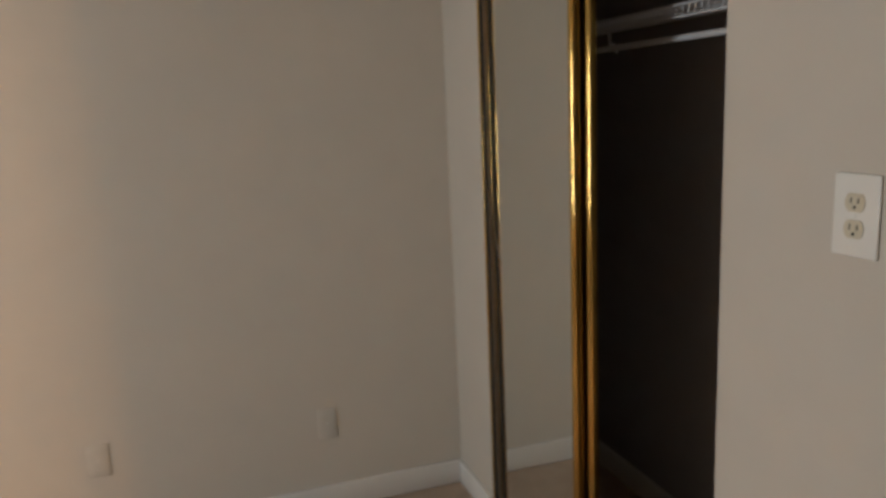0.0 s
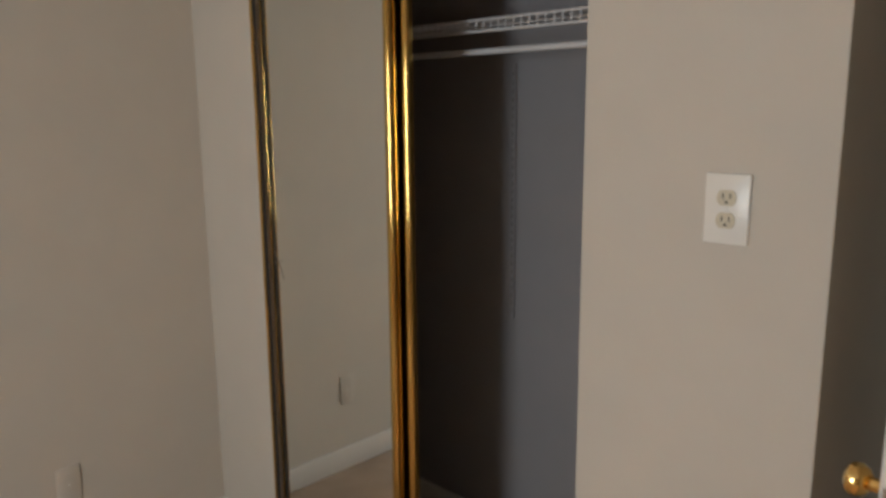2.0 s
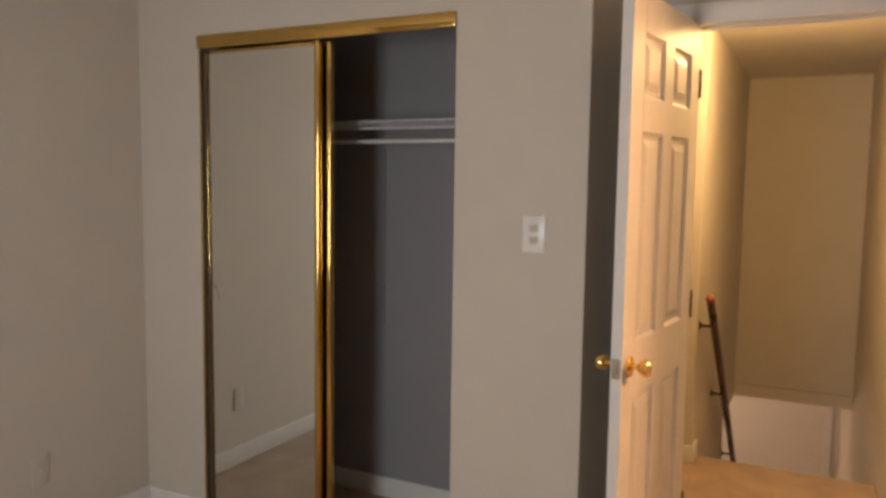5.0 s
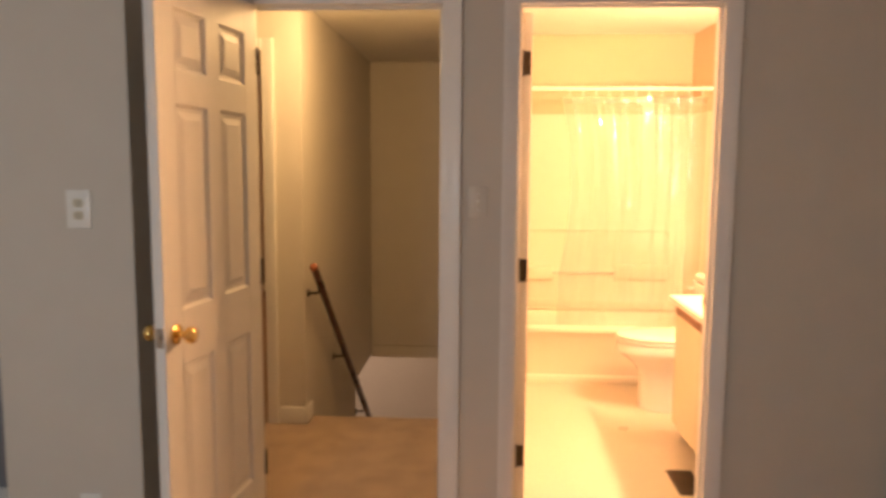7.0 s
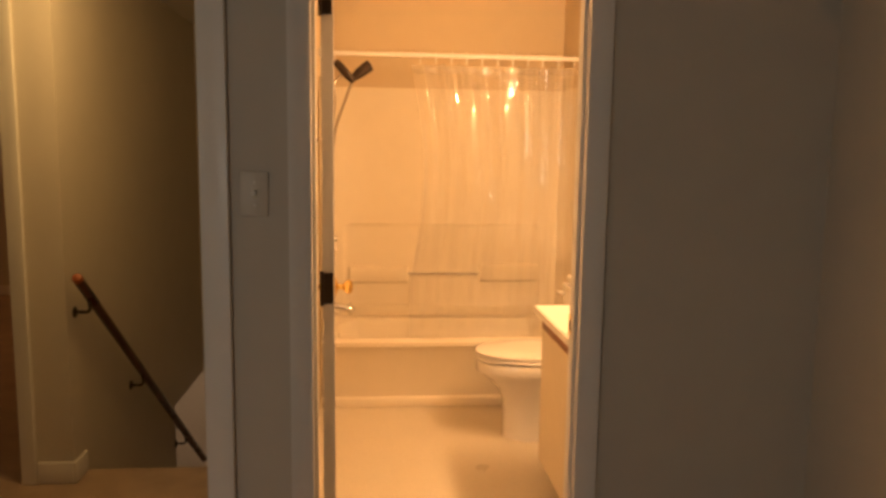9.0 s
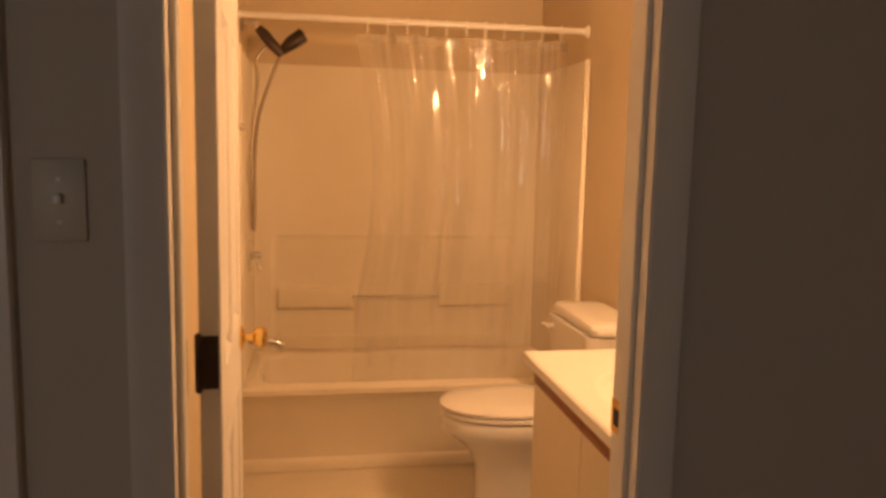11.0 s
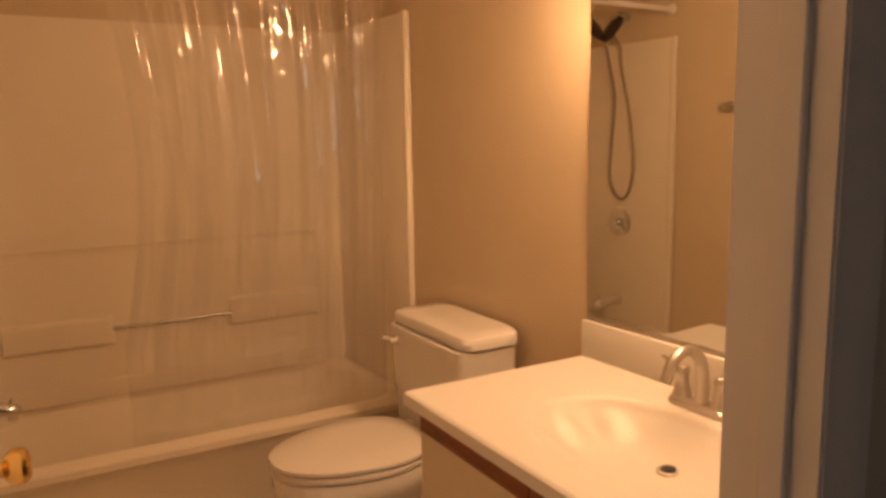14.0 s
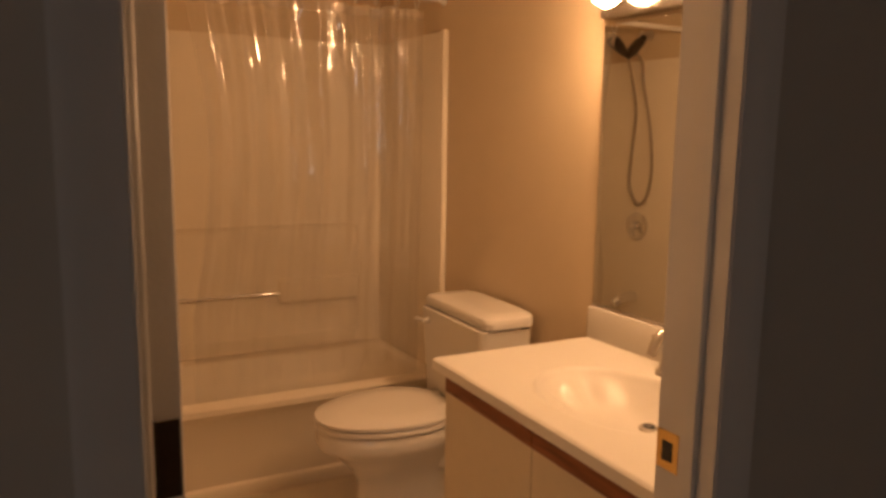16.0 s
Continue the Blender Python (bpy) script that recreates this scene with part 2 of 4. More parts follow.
def tube(bm, pts, r, n=12, caps=True):
    """A round tube along points; r a radius or one for each point."""
    pts = [Vector(p) for p in pts]
    rs = r if isinstance(r, (list, tuple)) else [r] * len(pts)
    side = None
    rings = []
    for i, p in enumerate(pts):
        d = (pts[min(i + 1, len(pts) - 1)] - pts[max(i - 1, 0)]).normalized()
        if side is None:
            side = d.orthogonal().normalized()
        side = (side - d * side.dot(d)).normalized()
        up = d.cross(side)
        rings.append([p + (side * math.cos(a) + up * math.sin(a)) * rs[i] for a in [2 * math.pi * k / n for k in range(n)]])
    return loft(bm, rings, caps, caps)


def lathe(bm, origin, axis, profile, n=20):
    """profile: (distance along axis, radius)."""
    axis = Vector(axis).normalized()
    o = Vector(origin)
    return tube_rings(bm, [(o + axis * d, r) for d, r in profile], axis, n)


def tube_rings(bm, stations, axis, n):
    s = axis.orthogonal().normalized()
    u = axis.cross(s)
    return loft(bm, [[p + (s * math.cos(a) + u * math.sin(a)) * max(r, 1e-4) for a in [2 * math.pi * k / n for k in range(n)]] for p, r in stations])


def spline(ctrl, per=8):
    """Points of a Catmull-Rom curve through ctrl."""
    c = [Vector(p) for p in ctrl]
    c = [2 * c[0] - c[1]] + c + [2 * c[-1] - c[-2]]
    out = []
    for i in range(1, len(c) - 2):
        for k in range(per):
            t = k / per
            a, b, d, e = c[i - 1], c[i], c[i + 1], c[i + 2]
            out.append(0.5 * ((2 * b) + (d - a) * t + (2 * a - 5 * b + 4 * d - e) * t * t + (3 * b - a - 3 * d + e) * t ** 3))
    return out + [c[-2]]


def mesh_of(bm, name, mat, smooth):
    bmesh.ops.recalc_face_normals(bm, faces=bm.faces)
    me = bpy.data.meshes.new(name)
    bm.to_mesh(me)
    bm.free()
    me.materials.append(mat)
    if smooth:
        for p in me.polygons:
            p.use_smooth = True
        me.set_sharp_from_angle(angle=radians(38))
    return me


def part(name, bm, mat, parent=None, label="", smooth=True):
    ob = new(name, mesh_of(bm, name, mat, smooth))
    if parent is not None:
        ob.parent = parent
        ob.matrix_parent_inverse = parent.matrix_world.inverted()
    if label:
        tagged(ob, label)
    return ob


def thing(name, at, label, category, group="", kind=""):
    ob = new(name)
    ob.empty_display_size = 0.1
    ob.matrix_world = Matrix.Translation(at)
    bpy.context.view_layer.update()
    return tagged(ob, label, category, group, kind)


def structure(name, bm, mat, label, category, smooth=False):
    return tagged(part(name, bm, mat, None, "", smooth), label, category, "", "structure")


# ---- large structure: walls, floors, ceilings ----
T = 0.115
# bedroom
bm = bmesh.new()
box(bm, WALL_W - T, WALL_W, WALL_S, DOOR_B, 0, CEIL)
structure("wall_west", bm, WALL, "greige painted plaster bedroom wall", "wall")
bm = bmesh.new()
box(bm, WALL_W, CLOSET_X0, CLOSET_Y, CLOSET_Y + T, 0, CEIL)
box(bm, CLOSET_X1, CORNER_X, CLOSET_Y, CLOSET_Y + T, 0, CEIL)
box(bm, CLOSET_X0, CLOSET_X1, CLOSET_Y, CLOSET_Y + T, CLOSET_TOP, CEIL)
structure("wall_closet_front", bm, WALL, "greige painted wall round the closet opening", "wall")
structure("wall_closet_return", B(CORNER_X - T, CORNER_X, CLOSET_Y + T, DOOR_Y, 0, CEIL), WALL, "greige painted end wall of the closet", "wall")
# back wall takes the darkened colour that stands in for closet shade
structure("wall_closet_back", B(WALL_W, CORNER_X - T, DOOR_Y + 0.055, DOOR_B + 0.02, 0, CEIL), CLOSET_SHADE, "closet back wall with the closet's shade put into its grey colour", "wall")
bm = bmesh.new()
box(bm, CORNER_X - T, HALL_X0, DOOR_Y, DOOR_B, 0, CEIL)
box(bm, HALL_X1, BATH_X0, DOOR_Y, DOOR_B, 0, CEIL)
box(bm, BATH_X1, WALL_E + T, DOOR_Y, DOOR_B, 0, CEIL)
box(bm, HALL_X0, HALL_X1, DOOR_Y, DOOR_B, HEAD, CEIL)
box(bm, BATH_X0, BATH_X1, DOOR_Y, DOOR_B, HEAD, CEIL)
structure("wall_doorways", bm, WALL, "greige painted wall with two white-cased doorways", "wall")
structure("wall_east", B(WALL_E, WALL_E + T, WALL_S, DOOR_Y, 0, CEIL), WALL, "greige painted bedroom wall", "wall")
bm = bmesh.new()
box(bm, WALL_W - T, WIN_X0, WALL_S - T, WALL_S, 0, CEIL)
box(bm, WIN_X1, WALL_E + T, WALL_S - T, WALL_S, 0, CEIL)
box(bm, WIN_X0, WIN_X1, WALL_S - T, WALL_S, 0, WIN_Z0)
box(bm, WIN_X0, WIN_X1, WALL_S - T, WALL_S, WIN_Z1, CEIL)
structure("wall_south", bm, WALL, "greige painted wall with the window", "wall")
structure("floor_bedroom", B(WALL_W - T, WALL_E + T, WALL_S - T, DOOR_Y, -0.20, 0), CARPET, "tan cut-pile carpet over the bedroom", "carpet")
structure("ceiling_bedroom", B(WALL_W - T, WALL_E + T, WALL_S - T, DOOR_B, CEIL, CEIL + 0.1), CEILING, "flat white textured ceiling", "ceiling")
# hall and stairs
structure("floor_closet", B(WALL_W - T, CORNER_X - T, DOOR_Y, DOOR_Y + 0.06, -0.20, 0), CARPET, "tan carpet at the back of the closet", "carpet")
structure("floor_hall", B(-3.6, STAIR_E, DOOR_Y + 0.06, EDGE_Y, -0.20, -0.001), CARPET, "tan carpet of the hall up to the stair edge", "carpet")
structure("ceiling_hall", B(-3.7, STAIR_E + T, DOOR_B, 7.4, HALL_CEIL, CEIL + 0.1), CEILING, "white painted hall ceiling", "ceiling")
DOOR3_X0, DOOR3_X1 = -1.30, -0.568
bm = bmesh.new()
box(bm, -3.6, DOOR3_X0, NOOK_Y, NOOK_Y + T, 0, HALL_CEIL)
box(bm, DOOR3_X1, RAIL_WALL, NOOK_Y, NOOK_Y + T, 0, HALL_CEIL)
box(bm, DOOR3_X0, DOOR3_X1, NOOK_Y, NOOK_Y + T, HEAD, HALL_CEIL)
structure("wall_hall_nook", bm, WALL, "cream-lit painted hall wall beside the stairs", "wall")
bm = bmesh.new()
box(bm, RAIL_WALL - T, RAIL_WALL, NOOK_Y + T, 4.35, -2.7, HALL_CEIL)
box(bm, RAIL_WALL - T, RAIL_WALL, 4.35, STAIR_N, -0.22, HALL_CEIL)
structure("wall_stair_west", bm, WALL, "painted stairwell wall that carries the handrail", "wall")
structure("wall_stair_east", B(STAIR_E, STAIR_E + T, DOOR_B, 7.4, -2.7, HALL_CEIL), WALL, "painted wall on the far side of the stairs", "wall")
structure("wall_stair_end", B(RAIL_WALL - T, STAIR_E, STAIR_N, STAIR_N + T, -0.14, HALL_CEIL), WALL, "painted wall over the foot of the stairs", "wall")
structure("trim_stair_end", B(RAIL_WALL, STAIR_E, STAIR_N - 0.012, STAIR_N + T, -0.24, -0.142), WALL, "painted edge board under the stair end wall", "trim")
structure("wall_hall_west", B(-3.7, -3.6, DOOR_B, 7.3, 0, HALL_CEIL), WALL, "painted end wall of the hall", "wall")
structure("wall_far_room", B(-3.6, RAIL_WALL - T, 7.0, 7.1, 0, HALL_CEIL), WALL, "painted wall of the room off the hall", "wall")
structure("wall_far_room_east", B(RAIL_WALL - T, RAIL_WALL, STAIR_N + T, 7.0, 0, HALL_CEIL), WALL, "painted side wall of the room off the hall", "wall")
structure("floor_far_room", B(-3.6, RAIL_WALL - T, EDGE_Y, 7.1, -0.2, 0), CARPET, "tan carpet in the room off the hall", "carpet")
# lower floor seen under the stair end wall
structure("floor_lower", B(-3.6, STAIR_E, 4.0, 7.4, -2.8, -2.7), CARPET, "carpet of the lower floor", "carpet")
structure("wall_lower_north", B(-3.6, STAIR_E, 7.3, 7.4, -2.7, -0.22), material("lower_wall_paint", (0.74, 0.71, 0.66), 0.7, bump=0.2, bump_size=200), "pale painted wall of the lower floor", "wall")
structure("wall_lower_west", B(-3.7, -3.6, 2.9, 7.4, -2.8, -0.2), WALL, "painted wall of the lower floor", "wall")
structure("wall_lower_south", B(-3.6, RAIL_WALL - T, 3.9, 4.0, -2.8, -0.2), WALL, "painted wall of the lower floor", "wall")
structure("ceiling_lower_end", B(RAIL_WALL - T, STAIR_E, STAIR_N + T, 7.4, -0.24, -0.14), CEILING, "white ceiling of the lower floor", "ceiling")
# bathroom
structure("floor_bathroom", B(BATH_W - 0.06, BATH_E, DOOR_Y, BATH_N, -0.20, 0.004), VINYL, "cream sheet vinyl floor", "floor")
structure("wall_bath_west", B(STAIR_E + T + 0.001, BATH_W, DOOR_B, BATH_N, 0, CEIL), BATH_WALL, "warm beige bathroom wall", "wall")
structure("wall_bath_east", loft(bmesh.new(), [[(east_x(DOOR_B), DOOR_B, z), (BATH_E + T, DOOR_B, z), (BATH_E + T, BATH_N, z), (east_x(BATH_N), BATH_N, z)] for z in (0, CEIL)]), BATH_WALL, "warm beige bathroom wall behind the vanity", "wall")
structure("wall_bath_north", B(BATH_W, BATH_E + T, BATH_N, BATH_N + T, 0, CEIL), BATH_WALL, "warm beige wall over the tub", "wall")
structure("ceiling_bathroom", B(BATH_W, BATH_E + T, DOOR_B, BATH_N + T, CEIL, CEIL + 0.1), CEILING, "white bathroom ceiling", "ceiling")

structure("floor_threshold", B(CORNER_X - T, STAIR_E, DOOR_Y, DOOR_Y + 0.06, -0.20, -0.001), CARPET, "tan carpet through the hall doorway", "carpet")

# stairs
stairs = thing("staircase", (0.05, EDGE_Y, -2.7), "carpeted stairs going down from the hall", "stairs", kind="structure")
RISE, GO = 0.193, 0.232
for i in range(1, 14):
    part("step", B(RAIL_WALL + 0.002, STAIR_E - 0.002, EDGE_Y + GO * (i - 1) - (0.0 if i == 1 else 0.02), EDGE_Y + GO * i, -RISE * i - 0.16, -RISE * i, bevel=0.012), CARPET, stairs)


# ---- trim ----
def board(name, x0, x1, y0, y1, z0, z1, label="white painted baseboard with a bevelled top"):
    return structure(name, B(x0, x1, y0, y1, z0, z1, bevel=0.005), TRIM, label, "baseboard" if "base" in name else "trim", True)


BH, BT = 0.095, 0.014
board("baseboard", WALL_W, WALL_W + BT, WALL_S, CLOSET_Y, 0, BH)
board("baseboard", WALL_W + BT, CLOSET_X0 - 0.02, CLOSET_Y - BT, CLOSET_Y, 0, BH)
board("baseboard", CLOSET_X1, CORNER_X, CLOSET_Y - BT, CLOSET_Y, 0, BH)
board("baseboard", CORNER_X, CORNER_X + BT, CLOSET_Y, DOOR_Y, 0, BH)
board("baseboard", WALL_W, CORNER_X - T, DOOR_Y + 0.055 - BT, DOOR_Y + 0.055, 0, BH)
board("baseboard", HALL_X1 + 0.071, BATH_X0 - 0.058, DOOR_Y - BT, DOOR_Y, 0, BH)
board("baseboard", BATH_X1 + 0.058, WALL_E, DOOR_Y - BT, DOOR_Y, 0, BH)
board("baseboard", WALL_E - BT, WALL_E, WALL_S, DOOR_Y - BT, 0, BH)
board("baseboard", DOOR3_X1 + 0.066, RAIL_WALL, NOOK_Y - BT, NOOK_Y, 0, BH)
board("baseboard", RAIL_WALL, RAIL_WALL + BT, NOOK_Y - BT, EDGE_Y - 0.01, 0, BH)
board("baseboard", -3.6, RAIL_WALL - T, 7.0 - BT, 7.0, 0, BH)
bb = board("baseboard", east_x(2.2) - BT, east_x(2.2), 2.71, TUB_Y, 0.004, 0.09)
bb.matrix_world = along_east() @ bb.matrix_world


def casing(name, x0, x1, yf, sign, width, label):
    """Moulded casing round a doorway: two legs and a head, on the face yf, standing out by sign."""
    steps = [(0.0, 0.010), (0.35, 0.013), (0.60, 0.019), (1.0, 0.019)]
    root = thing(name, ((x0 + x1) / 2, yf, 0), label, "door trim", kind="structure")

    def leg(xi, way):
        prof = [(xi + way * width * f, yf + sign * d) for f, d in steps]
        prof = [(xi, yf)] + prof + [(xi + way * width, yf)]
        return loft(bmesh.new(), [[(x, y, z) for x, y in prof] for z in (0, HEAD + width)])
    part("casing_leg", leg(x0, -1), TRIM, root)
    part("casing_leg", leg(x1, 1), TRIM, root)
    prof = [(yf, HEAD)] + [(yf + sign * d, HEAD + width * f) for f, d in steps] + [(yf, HEAD + width)]
    part("casing_head", loft(bmesh.new(), [[(x, y, z) for y, z in prof] for x in (x0 + 0.0005, x1 - 0.0005)]), TRIM, root)
    return root


def jamb(name, x0, x1, stop_y, label):
    """Flat jamb boards lining the opening, with a door stop."""
    root = thing(name, ((x0 + x1) / 2, DOOR_Y, 0), label, "door jamb", kind="structure")
    t = 0.004
    a, b = DOOR_Y - 0.008, DOOR_B + 0.008
    part("jamb_board", B(x0 - 0.001, x0 + t, a, b, 0.005, HEAD, bevel=0.001, seg=1), TRIM, root)
    part("jamb_board", B(x1 - t, x1 + 0.001, a, b, 0.005, HEAD, bevel=0.001, seg=1), TRIM, root)
    part("jamb_head", B(x0 + t, x1 - t, a, b, HEAD - t, HEAD + 0.001), TRIM, root)
    part("door_stop", B(x0 + t, x0 + t + 0.010, stop_y, stop_y + 0.03, 0.005, HEAD - t, bevel=0.002, seg=1), TRIM, root)
    part("door_stop", B(x1 - t - 0.010, x1 - t, stop_y, stop_y + 0.03, 0.005, HEAD - t, bevel=0.002, seg=1), TRIM, root)
    part("door_stop", B(x0 + t, x1 - t, stop_y, stop_y + 0.03, HEAD - t - 0.010, HEAD - t, bevel=0.002, seg=1), TRIM, root)
    return root


casing("trim_hall_doorway", HALL_X0, HALL_X1, DOOR_Y, -1, 0.068, "white moulded casing round the hall doorway")
casing("trim_bath_doorway", BATH_X0, BATH_X1, DOOR_Y, -1, 0.055, "white moulded casing round the bathroom doorway")
casing("trim_hall_doorway_back", HALL_X0, HALL_X1, DOOR_B, 1, 0.020, "white moulded casing on the hall side")
casing("trim_far_doorway", DOOR3_X0, DOOR3_X1, NOOK_Y, -1, 0.062, "white casing round the doorway off the hall")
jh = jamb("jamb_hall_doorway", HALL_X0, HALL_X1, DOOR_Y + 0.040, "white painted jamb of the hall doorway")
jb = jamb("jamb_bath_doorway", BATH_X0, BATH_X1, DOOR_B - 0.075, "white painted jamb of the bathroom doorway")
part("strike_plate", B(HALL_X1 - 0.0065, HALL_X1 - 0.0035, DOOR_Y + 0.008, DOOR_Y + 0.036, 0.87, 0.93, bevel=0.001, seg=1), NICKEL, jh, "dull metal strike plate")
sp = part("strike_plate", B(BATH_X1 - 0.0075, BATH_X1 - 0.0035, DOOR_B - 0.040, DOOR_B + 0.004, 0.89, 0.95, bevel=0.001, seg=1), BRASS_SMALL, jb, "brass strike plate")
part("latch_hole", B(BATH_X1 - 0.0085, BATH_X1 - 0.0072, DOOR_B - 0.028, DOOR_B - 0.008, 0.905, 0.935), SLOT, sp)


# ---- doors ----
def six_panel_door(name, label, width, height, hinge, degrees, knob_z, hinge_zs, knob_mat, latch_mat):
    """Built closed along +x from its hinge at the origin, thickness from y 0 to 0.035, then turned to its open pose."""
    root = thing(name, (0, 0, 0), label, "door")
    th, st, mull = 0.035, 0.105, 0.09
    rails = [(0.0, 0.22), (0.80, 0.97), (1.60, 1.70), (height - 0.115, height)]
    bm = bmesh.new()
    box(bm, 0, st, 0, th, 0, height, bevel=0.002, seg=1)
    box(bm, width - st, width, 0, th, 0, height, bevel=0.002, seg=1)
    for z0, z1 in rails:
        box(bm, st, width - st, 0, th, z0, z1)
    for (a, z0), (z1, b) in zip(rails, rails[1:]):
        box(bm, width / 2 - mull / 2, width / 2 + mull / 2, 0, th, z0, z1)
    part("door_frame", bm, DOOR_PAINT, root)
    for (a, z0), (z1, b) in zip(rails, rails[1:]):
        for x0, x1 in ((st, width / 2 - mull / 2), (width / 2 + mull / 2, width - st)):
            bm = bmesh.new()
            for y_out, y_in, y_top in ((0.0, 0.011, 0.003), (th, th - 0.011, th - 0.003)):
                rings = []
                for inset, y in ((0, y_out), (0.010, y_in), (0.022, y_in), (0.046, y_top)):
                    rings.append([(x0 + inset, y, z0 + inset), (x1 - inset, y, z0 + inset), (x1 - inset, y, z1 - inset), (x0 + inset, y, z1 - inset)])
                loft(bm, rings, cap0=False, cap1=True)
            part("panel", bm, DOOR_PAINT, root, smooth=False)
    kx = width - 0.060
    for side, y in ((-1, 0.0), (1, th)):
        k = part("door_knob", lathe(bmesh.new(), (kx, y, knob_z), (0, side, 0), [(0.0, 0.010), (0.012, 0.010), (0.030, 0.011), (0.036, 0.020), (0.046, 0.026), (0.058, 0.025), (0.064, 0.018), (0.066, 0.006)]), knob_mat, root, "polished brass knob")
        part("rose", lathe(bmesh.new(), (kx, y, knob_z), (0, side, 0), [(0.0005, 0.031), (0.005, 0.031), (0.010, 0.022), (0.012, 0.012)]), knob_mat, k)
    lp = part("latch_plate", B(width - 0.001, width + 0.0018, 0.005, 0.030, knob_z - 0.030, knob_z + 0.030, bevel=0.0008, seg=1), latch_mat, root, "metal latch plate")
    part("latch_bolt", B(width + 0.0018, width + 0.011, 0.011, 0.024, knob_z - 0.010, knob_z + 0.010, bevel=0.002, seg=1), latch_mat, lp)
    for hz in hinge_zs:
        h = part("hinge", B(-0.003, -0.0008, 0.004, 0.033, hz - 0.045, hz + 0.045, bevel=0.0006, seg=1), BRONZE, root, "dark metal hinge")
        part("hinge_pin", lathe(bmesh.new(), (-0.004, 0.036, hz - 0.050), (0, 0, 1), [(0, 0.004), (0.003, 0.006), (0.097, 0.006), (0.100, 0.004)], 10), BRONZE, h)
    root.matrix_world = hinge
    return root


# hall door: swings into the bedroom, standing open a little past square
hd = six_panel_door("hall_door", "white six-panel door standing open into the bedroom", 0.685, 2.00, pose(HALL_X0 + 0.004, DOOR_Y - 0.004, 0.012, 0, 0, -97.2), -1, 0.905, (0.25, 1.01, 1.80), BRASS_SMALL, NICKEL)
# bathroom door: swings into the bathroom, standing open along its side wall
bd = six_panel_door("bathroom_door", "white door standing open against the bathroom wall", 0.66, 2.00, Matrix.Translation((BATH_X0 + 0.020, DOOR_B + 0.030, 0.012)) @ pose(0, 0, 0, 0, 0, 93.0) @ pose(0, -0.036, 0), 1, 0.905, (0.25, 1.01, 1.81), BRASS_SMALL, BRASS_SMALL)
for hz in (0.262, 1.022, 1.822):
    part("hinge_leaf", B(BATH_X0 + 0.0045, BATH_X0 + 0.0065, DOOR_B - 0.034, DOOR_B + 0.004, hz - 0.045, hz + 0.045, bevel=0.0006, seg=1), BRONZE, jb, "dark metal hinge leaf")

# ---- closet ----
cf = thing("closet_track", ((CLOSET_X0 + CLOSET_X1) / 2, CLOSET_Y, 1.99), "polished brass sliding-door track over the closet", "door track", kind="structure")
bm = bmesh.new()
box(bm, CLOSET_X0 - 0.004, CLOSET_X1 - 0.001, CLOSET_Y - 0.010, CLOSET_Y - 0.001, CLOSET_TOP - 0.048, CLOSET_TOP + 0.004, bevel=0.003)
box(bm, CLOSET_X0 + 0.001, CLOSET_X1 - 0.001, CLOSET_Y + 0.001, CLOSET_Y + 0.085, CLOSET_TOP - 0.006, CLOSET_TOP - 0.001)
part("fascia", bm, BRASS, cf)
part("side_channel", B(CLOSET_X0 + 0.001, CLOSET_X0 + 0.011, CLOSET_Y - 0.005, CLOSET_Y + 0.001, 0.012, CLOSET_TOP - 0.049, bevel=0.003), BRASS, cf)
# dark strip added for the gap's shade, doubled by the mirror
part("gap_shade_strip", B(CLOSET_X0 + 0.001, CLOSET_X0 + 0.0125, CLOSET_Y + 0.0015, CLOSET_Y + 0.0105, 0.012, CLOSET_TOP - 0.049), SLOT, cf, "dark strip standing in for the shaded gap beside the door")
part("floor_track", B(CLOSET_X0 + 0.017, CLOSET_X1 - 0.001, CLOSET_Y + 0.004, CLOSET_Y + 0.080, 0.001, 0.010, bevel=0.003), BRASS, cf)


def mirror_door(name, x0, x1, y, label, wl=0.026):
    root = thing(name, ((x0 + x1) / 2, y, 0.012), label, "sliding door", "sliding closet doors")
    z0, z1, w = 0.0125, CLOSET_TOP - 0.052, 0.026
    part("mirror_pane", B(x0 + wl - 0.004, x1 - w + 0.004, y + 0.006, y + 0.010, z0 + 0.03, z1 - 0.012), MIRROR, root, smooth=False)
    part("backing", B(x0 + wl - 0.004, x1 - w + 0.004, y + 0.0105, y + 0.016, z0 + 0.03, z1 - 0.012), BACKING, root)
    for a, ww in ((x0, wl), (x1 - w, w)):
        prof = []
        for k in range(13):
            s = math.pi * k / 12
            prof.append((a + ww / 2 - math.cos(s) * ww / 2, y + 0.008 - math.sin(s) * 0.4 * ww))
        prof += [(a + ww, y + 0.020), (a, y + 0.020)]
        part("stile", loft(bmesh.new(), [[(px, py, z) for px, py in prof] for z in (z0, z1)]), BRASS, root)
    part("top_rail", B(x0 + wl, x1 - w, y, y + 0.018, z1 - 0.014, z1, bevel=0.003), BRASS, root)
    part("bottom_rail", B(x0 + wl, x1 - w, y, y + 0.018, z0, z0 + 0.032, bevel=0.004), BRASS, root)
    return root


DIV = -1.517
front = mirror_door("mirror_sliding_door", CLOSET_X0 + 0.0135, DIV, CLOSET_Y + 0.012, "brass-framed mirrored sliding closet door, slid shut", 0.008)
at = Matrix.Translation(((CLOSET_X0 + DIV) / 2, CLOSET_Y + 0.020, 0))
HANG = at @ pose(0, 0, 0, 0, 0, -0.7) @ at.inverted()     # hangs a little askew in its track
